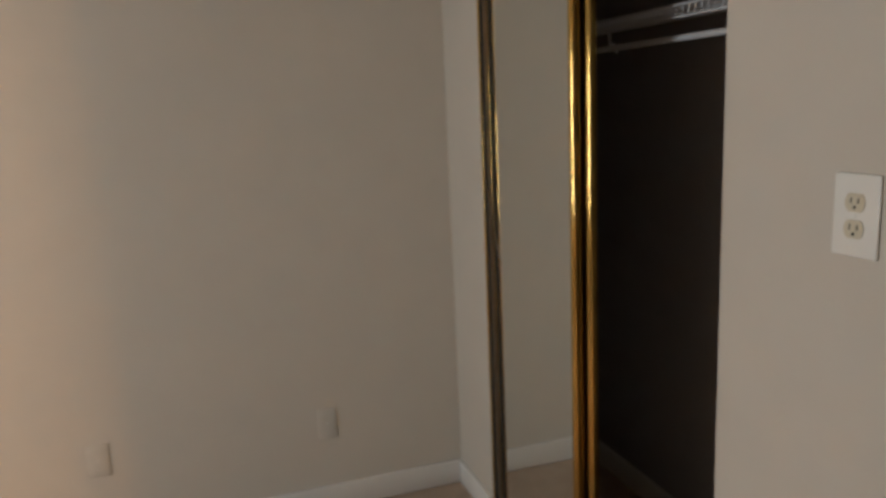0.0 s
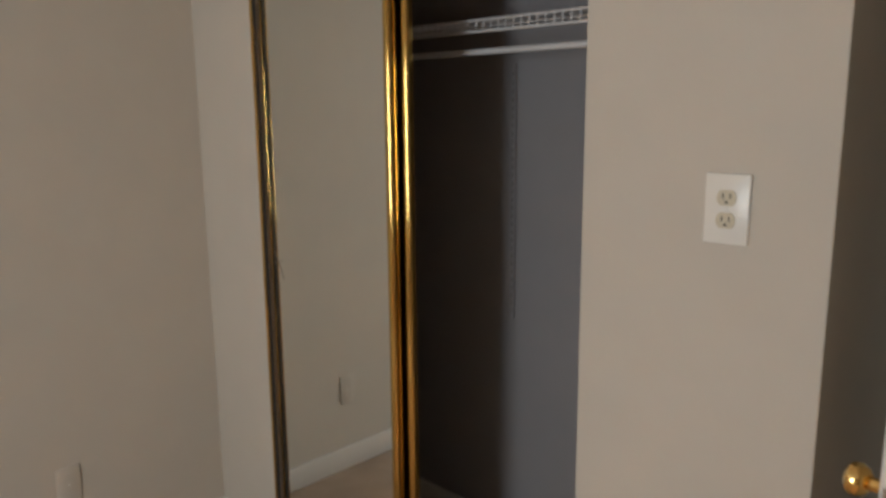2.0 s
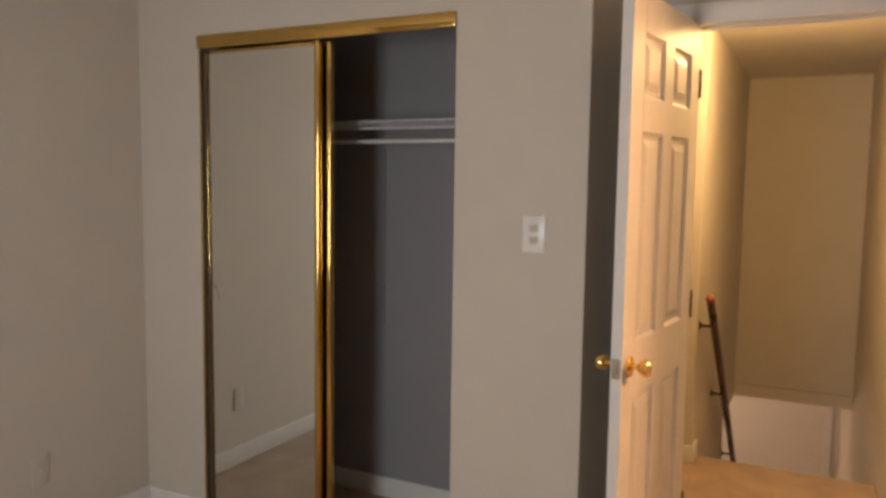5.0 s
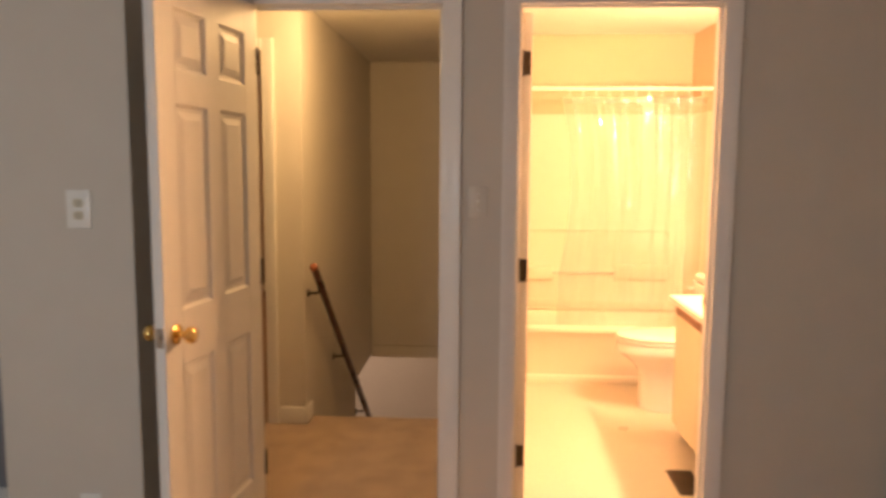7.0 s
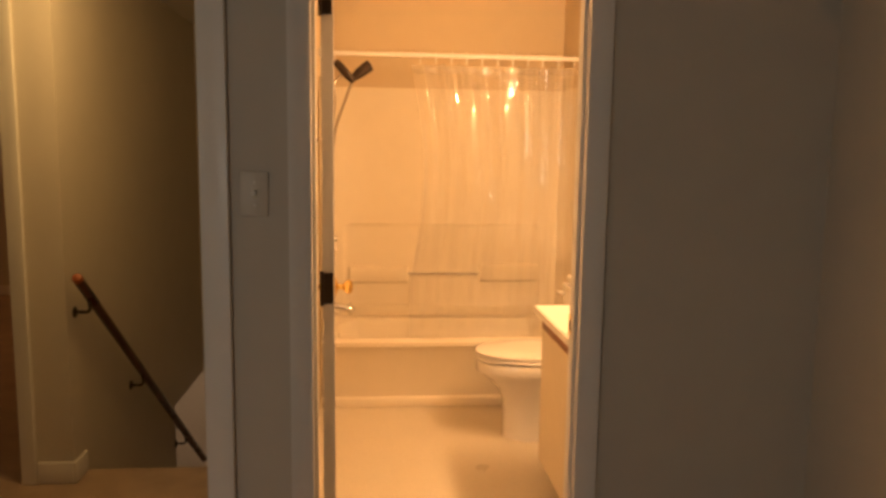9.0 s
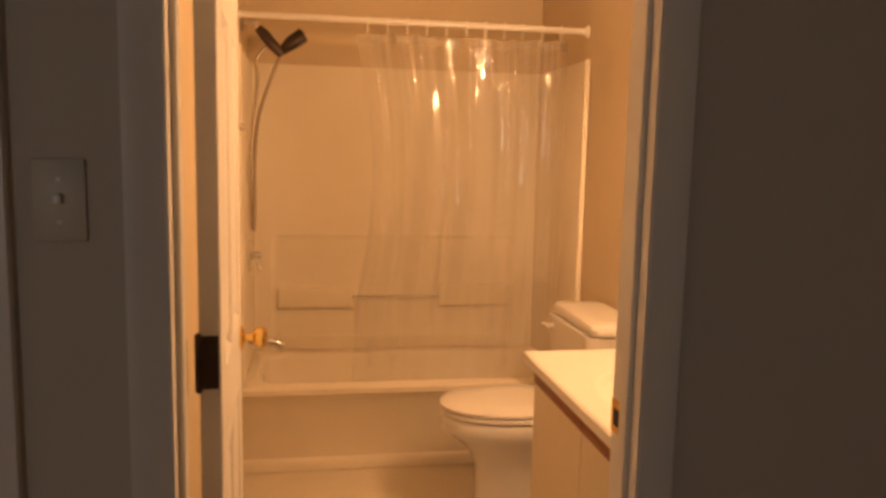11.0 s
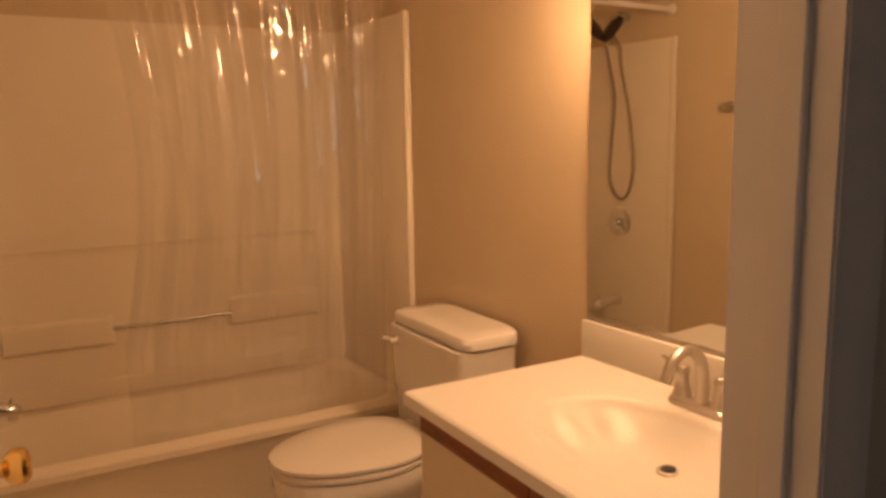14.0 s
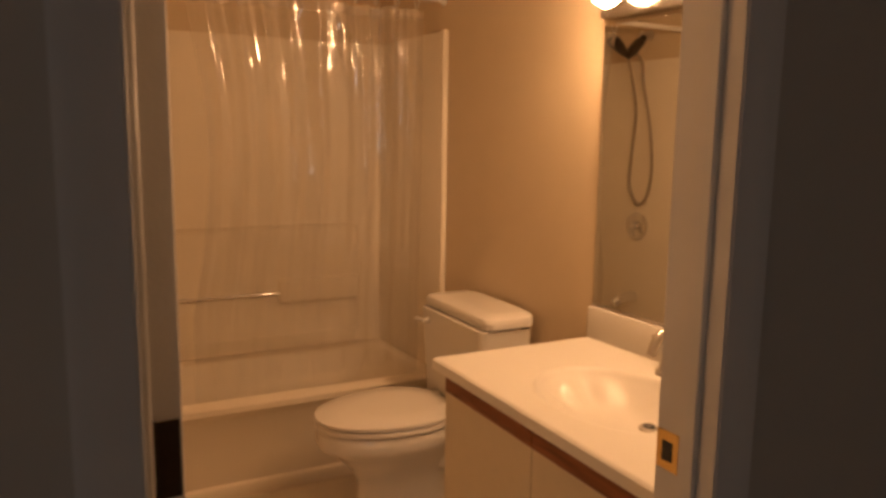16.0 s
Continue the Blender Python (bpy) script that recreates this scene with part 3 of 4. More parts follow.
mirror_door("mirror_sliding_door", CLOSET_X0 + 0.050, DIV + 0.032, CLOSET_Y + 0.038, "brass-framed mirrored closet door slid behind the other")
# crack mark on the glass near the frame
bm = bmesh.new()
for a, b in (((-2.068, 1.035), (-2.045, 1.000)), ((-2.052, 1.012), (-2.022, 0.955)), ((-2.070, 1.000), (-2.050, 1.004)), ((-2.050, 1.005), (-2.030, 1.010))):
    tube(bm, [(a[0], CLOSET_Y + 0.0175, a[1]), (b[0], CLOSET_Y + 0.0175, b[1])], 0.0012, 6)
part("crack_mark", bm, material("crack_line", (0.22, 0.19, 0.15), 0.6), front, "fine dark crack in the mirror")
front.matrix_world = HANG @ front.matrix_world

# wire shelf with hanging rod along the back of the closet
shelf = thing("wire_closet_shelf", (-1.5, DOOR_Y, 1.62), "white coated wire shelf with a hanging rod", "closet shelf")
SX0, SX1, SY0, SY1, SZ = WALL_W + 0.002, CORNER_X - T - 0.002, 1.400, DOOR_Y + 0.051, 1.697
bm = bmesh.new()
x = SX0 + 0.012
while x < SX1:
    part("deck_wire", tube(bmesh.new(), [(x, SY1, SZ), (x, SY0, SZ), (x, SY0 - 0.002, SZ - 0.032)], 0.0022, 6), WIRE, shelf)
    x += 0.0254
for nm, yy, zz, r in (("front_wire", SY0, SZ - 0.003, 0.0032), ("lip_wire", SY0 - 0.002, SZ - 0.033, 0.0036), ("back_wire", SY1 - 0.005, SZ - 0.004, 0.003), ("middle_wire", (SY0 + SY1) / 2, SZ - 0.004, 0.003)):
    part(nm, tube(bmesh.new(), [(SX0, yy, zz), (SX1, yy, zz)], r, 8), WIRE, shelf)
part("hanging_rod", tube(bmesh.new(), [(SX0, SY0 + 0.012, SZ - 0.085), (SX1, SY0 + 0.012, SZ - 0.085)], 0.0085, 12), WIRE, shelf, "white hanging rod")
for bx in (-2.25, -1.86, -0.72):
    part("bracket", tube(bmesh.new(), [(bx, SY0, SZ - 0.028), (bx, SY0 + 0.006, SZ - 0.080), (bx, SY0 + 0.030, SZ - 0.098), (bx, SY0 + 0.034, SZ - 0.075)], 0.004, 8), WIRE, shelf)
    part("clip", B(bx - 0.006, bx + 0.006, SY0 + 0.004, SY0 + 0.020, SZ - 0.078, SZ - 0.070), WIRE, shelf)


# slotted shelf standard on the back wall
std = thing("shelf_standard", (-1.573, SY1, 0.80), "slotted shelf standard in the shade-darkened closet colour", "shelf standard")
YS = SY1 + 0.004
# same shade-darkened colour as the wall behind it
part("strip", B(-1.582, -1.564, YS - 0.009, YS, 0.80, 1.595, bevel=0.002, seg=1), CLOSET_SHADE, std)
slot_mesh = mesh_of(B(-0.002, 0.002, -0.0006, 0.0006, -0.006, 0.006), "slot", material("grey_slot", (0.17, 0.165, 0.175), 0.7), False)
for k in range(30):
    ob = new("slot", slot_mesh)
    ob.parent = std
    ob.matrix_parent_inverse = std.matrix_world.inverted()
    ob.location = (-1.573, YS - 0.0093, 0.825 + 0.0254 * k)


# ---- outlets and switches ----
def cover_plate(name, label, category, m, duplex=True, w=0.079, h=0.122, mat=None, face=None):
    """Built facing -y round the origin."""
    root = thing(name, (0, 0, 0), label, category)
    part("cover_plate", B(-w / 2, w / 2, -0.006, -0.0005, -h / 2, h / 2, bevel=0.003), mat or PLATE, root)
    if duplex:
        for cz in (0.0195, -0.0195):
            prof = [(0.017 * math.cos(a) * 1.0, cz + max(-0.0135, min(0.0135, 0.017 * math.sin(a)))) for a in [2 * math.pi * k / 28 for k in range(28)]]
            r = part("receptacle", loft(bmesh.new(), [[(x, y, z) for x, z in prof] for y in (-0.0055, -0.0078)]), face or SOCKET, root, "" if face else "ivory receptacle face")
            for dx in (-0.0064, 0.0064):
                part("slot", B(dx - 0.0010, dx + 0.0010, -0.0084, -0.0076, cz - 0.001, cz + 0.007), face or SLOT, r)
            part("ground_hole", lathe(bmesh.new(), (0, -0.0076, cz - 0.007), (0, -1, 0), [(0, 0.0025), (0.0008, 0.0025)], 10), face or SLOT, r)
        part("screw", lathe(bmesh.new(), (0, -0.0055, 0), (0, -1, 0), [(0, 0.0035), (0.0015, 0.003)], 12), PLATE, root)
    else:
        part("toggle", B(-0.0045, 0.0045, -0.018, -0.0055, -0.004, 0.010, bevel=0.0015, seg=1), PLATE, root)
        part("toggle_slot", B(-0.0055, 0.0055, -0.0066, -0.0058, -0.012, 0.012), SOCKET, root)
        for cz in (-0.030, 0.030):
            part("screw", lathe(bmesh.new(), (0, -0.0055, cz), (0, -1, 0), [(0, 0.0035), (0.0015, 0.003)], 12), PLATE, root)
    root.matrix_world = m
    return root


cover_plate("wall_outlet", "white duplex outlet plate high on the closet wall", "outlet", pose(-0.659, CLOSET_Y, 1.288))
cover_plate("wall_outlet", "white duplex outlet plate low on the closet wall", "outlet", pose(-0.665, CLOSET_Y, 0.295), w=0.07, h=0.115)
cover_plate("wall_outlet", "wall-coloured outlet plate low beside the closet", "outlet", pose(WALL_W, 0.563, 0.339, 0, 0, 90), w=0.07, h=0.115, mat=WALL, face=WALL)
cover_plate("wall_outlet", "beige outlet plate low on the bedroom wall", "outlet", pose(WALL_W, -0.21, 0.350, 0, 0, 90), w=0.07, h=0.115, mat=SWITCH, face=SWITCH)
cover_plate("light_switch", "white toggle switch plate between the doorways", "light switch", pose(0.592, DOOR_Y, 1.296), False, w=0.071, h=0.116, mat=SWITCH)

# ---- screws left in the bathroom casing ----
for sx in (BATH_X0 - 0.066, BATH_X1 + 0.064):
    r = thing("screw_hook", (sx, DOOR_Y, 1.885), "small metal screw hook in the door casing", "hook", "screw hooks")
    part("hook_wire", tube(bmesh.new(), spline([(sx, DOOR_Y - 0.016, 1.885), (sx, DOOR_Y - 0.030, 1.885), (sx, DOOR_Y - 0.038, 1.878), (sx, DOOR_Y - 0.034, 1.868)], 4), 0.0025, 8), NICKEL, r)
    part("collar", lathe(bmesh.new(), (sx, DOOR_Y - 0.0185, 1.885), (0, -1, 0), [(0, 0.007), (0.002, 0.007), (0.004, 0.004)], 12), NICKEL, r)

# ---- handrail ----
rail = thing("stair_handrail", (-0.30, 2.735, 0.0), "dark stained round wooden handrail on metal brackets", "handrail")
RX, RY0, RZ0, SLOPE = -0.297, 2.735, 0.880, 0.790


def rail_pt(y):
    return Vector((RX, y, RZ0 - (y - RY0) * SLOPE))


pts = [rail_pt(RY0 + 0.06 * k) for k in range(0, 36)]
part("rail", tube(bmesh.new(), pts, 0.021, 16), RAIL_WOOD, rail)
part("rail_cap", lathe(bmesh.new(), pts[0] + Vector((0, 0.008, -0.006)), (pts[0] - pts[1]), [(0, 0.0215), (0.010, 0.0222), (0.022, 0.018), (0.027, 0.008)], 16), wood("orange_rail_end", (0.25, 0.06, 0.02), (0.42, 0.13, 0.05), 0.3), rail, "reddish unstained rail end")
for yy in (2.845, 3.52, 4.34):
    p = rail_pt(yy)
    b = part("bracket", tube(bmesh.new(), spline([(RAIL_WALL + 0.003, yy, p.z - 0.075), (RX + 0.0, yy, p.z - 0.070), (RX, yy, p.z - 0.020)], 5), 0.007, 10), BRONZE, rail, "dark metal rail bracket")
    part("wall_flange", lathe(bmesh.new(), (RAIL_WALL + 0.0005, yy, p.z - 0.075), (1, 0, 0), [(0, 0.024), (0.004, 0.024), (0.010, 0.012)], 14), BRONZE, b)

# ---- lower floor door trim ----
structure("trim_lower_door", B(0.35, 0.43, 7.27, 7.30, -2.7, -0.4, bevel=0.004), TRIM, "white door casing on the lower floor", "trim")


# ---- bathroom: tub and surround ----
def rrect(x0, x1, y0, y1, z, r, n=6):
    out = []
    for cx, cy, a0 in ((x1 - r, y1 - r, 0), (x0 + r, y1 - r, 90), (x0 + r, y0 + r, 180), (x1 - r, y0 + r, 270)):
        for k in range(n + 1):
            a = radians(a0 + 90 * k / n)
            out.append((cx + r * math.cos(a), cy + r * math.sin(a), z))
    return out


X0, X1, Y0, Y1 = BATH_W + 0.006, east_x(BATH_N) - 0.002, TUB_Y, BATH_N - 0.002


def skewed(bm):
    """Draws the east end of a piece out to the slanting wall."""
    for v in bm.verts:
        v.co.x += max(0.0, (v.co.x - X0) / (X1 - X0)) * (east_x(v.co.y) - east_x(BATH_N))
    return bm


tub = thing("bathtub", ((X0 + X1) / 2, (Y0 + Y1) / 2, 0.004), "white moulded fibreglass bathtub with a plain apron", "bathtub")
rings = [rrect(X0, X1, Y0 + 0.040, Y1, 0.006, 0.004), rrect(X0, X1, Y0 + 0.040, Y1, 0.048, 0.004), rrect(X0, X1, Y0 + 0.046, Y1, 0.056, 0.004), rrect(X0, X1, Y0 + 0.058, Y1, 0.060, 0.004), rrect(X0, X1, Y0 + 0.040, Y1, RIM - 0.075, 0.004), rrect(X0, X1, Y0, Y1, RIM - 0.030, 0.006),
         rrect(X0, X1, Y0, Y1, RIM - 0.008, 0.008), rrect(X0 + 0.002, X1 - 0.002, Y0 + 0.010, Y1 - 0.002, RIM, 0.012), rrect(X0 + 0.06, X1 - 0.06, Y0 + 0.070, Y1 - 0.10, RIM + 0.001, 0.10), rrect(X0 + 0.075, X1 - 0.075, Y0 + 0.085, Y1 - 0.115, RIM - 0.014, 0.11),
         rrect(X0 + 0.11, X1 - 0.16, Y0 + 0.120, Y1 - 0.15, 0.14, 0.13), rrect(X0 + 0.15, X1 - 0.24, Y0 + 0.165, Y1 - 0.20, 0.085, 0.13)]
part("tub_shell", skewed(loft(bmesh.new(), rings)), FIBREGLASS, tub)
part("overflow_plate", lathe(bmesh.new(), (X0 + 0.074, 3.92, RIM - 0.066), (1, 0, 0), [(0, 0.036), (0.004, 0.036), (0.010, 0.026)], 20), CHROME, tub, "chrome overflow plate")
part("drain", lathe(bmesh.new(), (X0 + 0.25, 3.92, 0.086), (0, 0, 1), [(0, 0.03), (0.003, 0.03), (0.004, 0.02)], 18), CHROME, tub, "chrome tub drain")

sur = thing("tub_surround", ((X0 + X1) / 2, BATH_N, RIM), "white moulded tub surround with built-in soap ledges", "tub surround")
ST = 1.790
YB = BATH_N - 0.045
GX0, GX1, GZ0, GZ1 = 0.716, 1.948, 0.463, 0.970
bm = bmesh.new()
box(bm, X0 + 0.018, X1 - 0.012, YB, BATH_N - 0.003, GZ1, ST)
box(bm, X0 + 0.018, GX0, YB, BATH_N - 0.003, RIM + 0.002, GZ1)
box(bm, GX1, X1 - 0.012, YB, BATH_N - 0.003, RIM + 0.002, GZ1)
for cx, cz, sx, sz in ((GX0, GZ1, 1, -1), (GX1, GZ1, -1, -1), (GX0, RIM + 0.004, 1, 1), (GX1, RIM + 0.004, -1, 1)):
    hub = bm.verts.new((cx, YB, cz))
    arc = [bm.verts.new((cx + sx * 0.045 * (1 - math.cos(k * math.pi / 16)), YB, cz + sz * 0.045 * (1 - math.sin(k * math.pi / 16)))) for k in range(9)]
    for a, b in zip(arc, arc[1:]):
        bm.faces.new((hub, a, b))
part("back_panel", bm, FIBREGLASS, sur)
rings = []
for ins, yy in ((0.0, YB), (0.003, YB + 0.002), (0.008, YB + 0.006), (0.030, YB + 0.009)):
    rings.append([(p[0], yy, p[1]) for p in [(q[0], q[1]) for q in rrect(GX0 + ins, GX1 - ins, RIM + 0.004 + ins * 0.2, GZ1 - ins, 0, 0.045)]])
part("recess", loft(bmesh.new(), rings, cap0=False), FIBREGLASS, sur)
part("soap_ledge", B(GX0 + 0.03, 1.120, YB - 0.012, YB + 0.030, 0.600, 0.705, bevel=0.012, seg=3), FIBREGLASS, sur, "moulded soap ledge")
part("soap_ledge", B(1.556, GX1 - 0.01, YB - 0.012, YB + 0.030, 0.607, 0.722, bevel=0.012, seg=3), FIBREGLASS, sur, "moulded soap ledge")
gb = part("grab_bar", tube(bmesh.new(), [(1.115, YB - 0.006, 0.660), (1.562, YB - 0.006, 0.660)], 0.0075, 12), CHROME, sur, "thin chrome washcloth bar")
part("lower_ledge", B(GX0 + 0.02, GX1 - 0.02, YB + 0.005, YB + 0.030, RIM + 0.004, GZ0, bevel=0.006, seg=3), FIBREGLASS, sur)
part("side_panel", skewed(B(X1 - 0.019, X1, TUB_Y + 0.025, YB + 0.002, RIM + 0.002, ST, bevel=0.005)), FIBREGLASS, sur)
part("side_panel", B(X0, X0 + 0.019, TUB_Y + 0.025, YB + 0.002, RIM + 0.002, ST, bevel=0.005), FIBREGLASS, sur)
part("front_flange", skewed(B(X1 - 0.026, X1 - 0.0005, TUB_Y + 0.012, TUB_Y + 0.042, RIM + 0.002, ST + 0.004, bevel=0.008, seg=3)), FIBREGLASS, sur, "bright rounded front edge of the surround")
part("front_flange", B(X0 + 0.0005, X0 + 0.026, TUB_Y + 0.012, TUB_Y + 0.042, RIM + 0.002, ST + 0.004, bevel=0.008, seg=3), FIBREGLASS, sur)

# shower rod, rings, curtain
ROD_Y, ROD_Z = 3.645, 1.915
rod = thing("shower_rod", (1.35, ROD_Y, ROD_Z), "white shower curtain rod between the walls", "curtain rod")
part("rod", tube(bmesh.new(), [(BATH_W + 0.006, ROD_Y, ROD_Z), (east_x(ROD_Y) - 0.002, ROD_Y, ROD_Z)], 0.0125, 16), TRIM, rod)
for ex, way in ((BATH_W + 0.005, 1), (east_x(ROD_Y) - 0.002, -1)):
    part("end_flange", lathe(bmesh.new(), (ex, ROD_Y, ROD_Z), (way, 0, 0), [(0, 0.026), (0.006, 0.026), (0.016, 0.016), (0.024, 0.0135)], 18), TRIM, rod)

CX0, CX1, CZ1, CZ0 = 1.100, 2.010, 1.868, 0.24
cur = thing("shower_curtain", (1.55, ROD_Y, CZ0), "clear vinyl shower curtain gathered in soft folds", "shower curtain")
NU, NV = 300, 110
rnd = random.Random(4)
ph = [rnd.uniform(0, 6.28) for _ in range(6)]


def fold(u, v):
    """Place of the sheet at u across and v down: pleats that open out and drift towards the bottom."""
    top = max(0.0, 1 - 2.0 * v)
    amp = 0.0042 + 0.0180 * top
    a = 2 * math.pi * 9 * u + ph[0] + 0.35 * v
    w = math.sin(a) + 0.32 * math.sin(2 * a + ph[1])
    w2 = math.sin(2 * math.pi * 19.5 * u + ph[2] + 1.2 * v) * 0.22 * top
    calm = 1 - 0.85 * math.exp(-((u - 0.575) / 0.055) ** 2)
    w, w2 = w * calm, w2 * calm
    w3 = math.sin(2 * math.pi * 2.9 * u + ph[3] - 0.8 * v) * 0.7
    gather = 0.07 * math.sin(math.pi * min(1, v * 1.4)) * (1 - u)
    sag = 0.008 * abs(math.sin(math.pi * 11 * u)) * max(0, 1 - 9 * v)
    lean = 0.050 * min(1, v * 1.12)
    crumple = 0.015 * noise.noise(Vector((u * 26, v * 4, 3.0))) * max(0, 1 - 3.0 * v) + 0.004 * noise.noise(Vector((u * 6, v * 3, 8.0))) + 0.006 * noise.noise(Vector((u * 34, v * 26, 5.0))) * math.exp(-((u - 0.53) / 0.12) ** 2) * max(0, 1 - 3.2 * v)
    return (CX0 + (CX1 - CX0) * u + gather, ROD_Y + lean + amp * (0.75 * w + w2 + w3) + crumple, CZ1 + (CZ0 - CZ1) * v - sag)


bm = bmesh.new()
loft(bm, [[fold(i / NU, j / NV) for i in range(NU + 1)] for j in range(NV + 1)], False, False, closed=False)
sheet = part("curtain_sheet", bm, CURTAIN, cur)
bm = bmesh.new()
loft(bm, [[tuple(Vector(fold(i / NU, vv)) + Vector((0, -0.0015, 0))) for i in range(NU + 1)] for vv in (0.0, 0.012, 0.024)], False, False, closed=False)
part("top_hem", bm, CURTAIN, cur)
for k in range(11):
    u = (k + 0.5) / 11
    px, py, pz = fold(u, 0.012)
    bm = bmesh.new()
    ringpts = [(px, ROD_Y + (py - ROD_Y) * 0.3 + 0.019 * math.cos(a), ROD_Z - 0.014 + 0.033 * math.sin(a)) for a in [2 * math.pi * i / 20 for i in range(20)]]
    r = thing("curtain_ring", (px, ROD_Y, ROD_Z), "small pale plastic curtain ring on the rod", "curtain ring", "curtain rings")
    part("ring", tube(bm, ringpts + [ringpts[0]], 0.0022, 8), PLATE, r)

# ---- shower fittings on the west wall ----
SHX, SHY = BATH_W + 0.005, 3.92
arm = thing("twin_shower", (SHX, SHY, 1.905), "dark twin shower head with a hand spray on a curved arm", "shower head")
part("arm", tube(bmesh.new(), spline([(SHX, SHY, 1.922), (SHX + 0.060, SHY, 1.932), (SHX + 0.064, SHY, 1.912), (SHX + 0.091, SHY, 1.872)], 5), 0.010, 12), NICKEL, arm)
part("flange", lathe(bmesh.new(), (SHX + 0.000, SHY, 1.922), (1, 0, 0), [(0, 0.030), (0.004, 0.030), (0.012, 0.014)], 18), NICKEL, arm)
part("diverter", tube(bmesh.new(), [(SHX + 0.081, SHY, 1.889), (SHX + 0.121, SHY, 1.845), (SHX + 0.161, SHY, 1.802)], [0.017, 0.021, 0.017], 14), BLACK, arm)
part("fixed_head", tube(bmesh.new(), [(SHX + 0.146, SHY, 1.812), (SHX + 0.168, SHY + 0.004, 1.815), (SHX + 0.208, SHY + 0.012, 1.849), (SHX + 0.261, SHY + 0.020, 1.889), (SHX + 0.268, SHY + 0.021, 1.893)], [0.014, 0.020, 0.031, 0.033, 0.018], 16), BLACK, arm)
part("hand_spray", tube(bmesh.new(), [(SHX + 0.071, SHY - 0.03, 1.902), (SHX + 0.096, SHY - 0.03, 1.877), (SHX + 0.141, SHY - 0.025, 1.827), (SHX + 0.171, SHY - 0.015, 1.792)], [0.018, 0.024, 0.024, 0.014], 14), BLACK, arm)
hose = spline([(SHX + 0.161, SHY - 0.015, 1.787), (SHX + 0.121, SHY - 0.01, 1.682), (SHX + 0.067, SHY + 0.005, 1.522), (SHX + 0.045, SHY + 0.04, 1.322), (SHX + 0.045, SHY + 0.05, 1.142), (SHX + 0.045, SHY + 0.015, 1.057), (SHX + 0.045, SHY - 0.035, 1.027), (SHX + 0.045, SHY - 0.085, 1.082), (SHX + 0.045, SHY - 0.105, 1.222), (SHX + 0.048, SHY - 0.080, 1.442), (SHX + 0.067, SHY - 0.035, 1.682), (SHX + 0.061, SHY - 0.02, 1.772), (SHX + 0.111, SHY - 0.005, 1.840)], 6)
part("hose", tube(bmesh.new(), hose, 0.0075, 10), HOSE, arm, "grey metal hose")

valve = thing("shower_valve", (SHX + 0.02, SHY, 0.905), "round chrome shower valve plate with a lever", "shower valve")
part("escutcheon", lathe(bmesh.new(), (SHX + 0.0195, SHY, 0.905), (1, 0, 0), [(0, 0.075), (0.004, 0.075), (0.012, 0.062), (0.014, 0.02)], 28), CHROME, valve)
h = part("handle", lathe(bmesh.new(), (SHX + 0.032, SHY, 0.905), (1, 0, 0), [(0, 0.020), (0.030, 0.022), (0.045, 0.018), (0.048, 0.008)], 18), CHROME, valve)
part("lever", tube(bmesh.new(), [(SHX + 0.066, SHY, 0.905), (SHX + 0.070, SHY - 0.02, 0.870), (SHX + 0.074, SHY - 0.03, 0.845)], [0.008, 0.007, 0.006], 10), CHROME, h)
sp2 = thing("tub_spout", (SHX + 0.02, SHY, 0.52), "chrome tub filler spout", "tub spout")
part("spout", tube(bmesh.new(), [(SHX + 0.0195, SHY, 0.508), (SHX + 0.075, SHY, 0.508), (SHX + 0.130, SHY, 0.501), (SHX + 0.160, SHY, 0.493), (SHX + 0.172, SHY, 0.485)], [0.030, 0.027, 0.025, 0.023, 0.016], 18), CHROME, sp2)
part("outlet_lip", lathe(bmesh.new(), (SHX + 0.152, SHY, 0.485), (0, 0, -1), [(0, 0.017), (0.020, 0.016), (0.022, 0.012)], 16), CHROME, sp2)
part("diverter_pin", lathe(bmesh.new(), (SHX + 0.150, SHY, 0.513), (0, 0, 1), [(0, 0.004), (0.014, 0.004), (0.016, 0.007), (0.024, 0.006)], 12), CHROME, sp2)

# towel bar
tb = thing("towel_bar", (BATH_W, 3.02, 1.46), "brushed metal towel bar on the bathroom wall", "towel bar")
part("bar", tube(bmesh.new(), [(BATH_W + 0.062, 2.72, 1.46), (BATH_W + 0.062, 3.32, 1.46)], 0.008, 12), NICKEL, tb)
for yy in (2.72, 3.32):
    p = part("post", tube(bmesh.new(), [(BATH_W + 0.006, yy, 1.46), (BATH_W + 0.030, yy, 1.46), (BATH_W + 0.072, yy, 1.46)], [0.016, 0.011, 0.014], 14), NICKEL, tb)
    part("base", lathe(bmesh.new(), (BATH_W + 0.005, yy, 1.46), (1, 0, 0), [(0, 0.024), (0.005, 0.024), (0.010, 0.016)], 16), NICKEL, p)

# ---- toilet ----
TY = 3.185
toilet = thing("toilet", (1.80, TY, 0.004), "white two-piece toilet with an elongated closed lid", "toilet")


def oval(cx, cy, rx_front, rx_back, ry, z, n=36):
    """Egg outline: the front (towards -x) longer than the back."""
    out = []
    for k in range(n):
        a = 2 * math.pi * k / n
        c, s = math.cos(a), math.sin(a)
        out.append((cx + (rx_back if c > 0 else rx_front) * c, cy + ry * math.copysign(abs(s) ** 0.9, s), z))
    return out


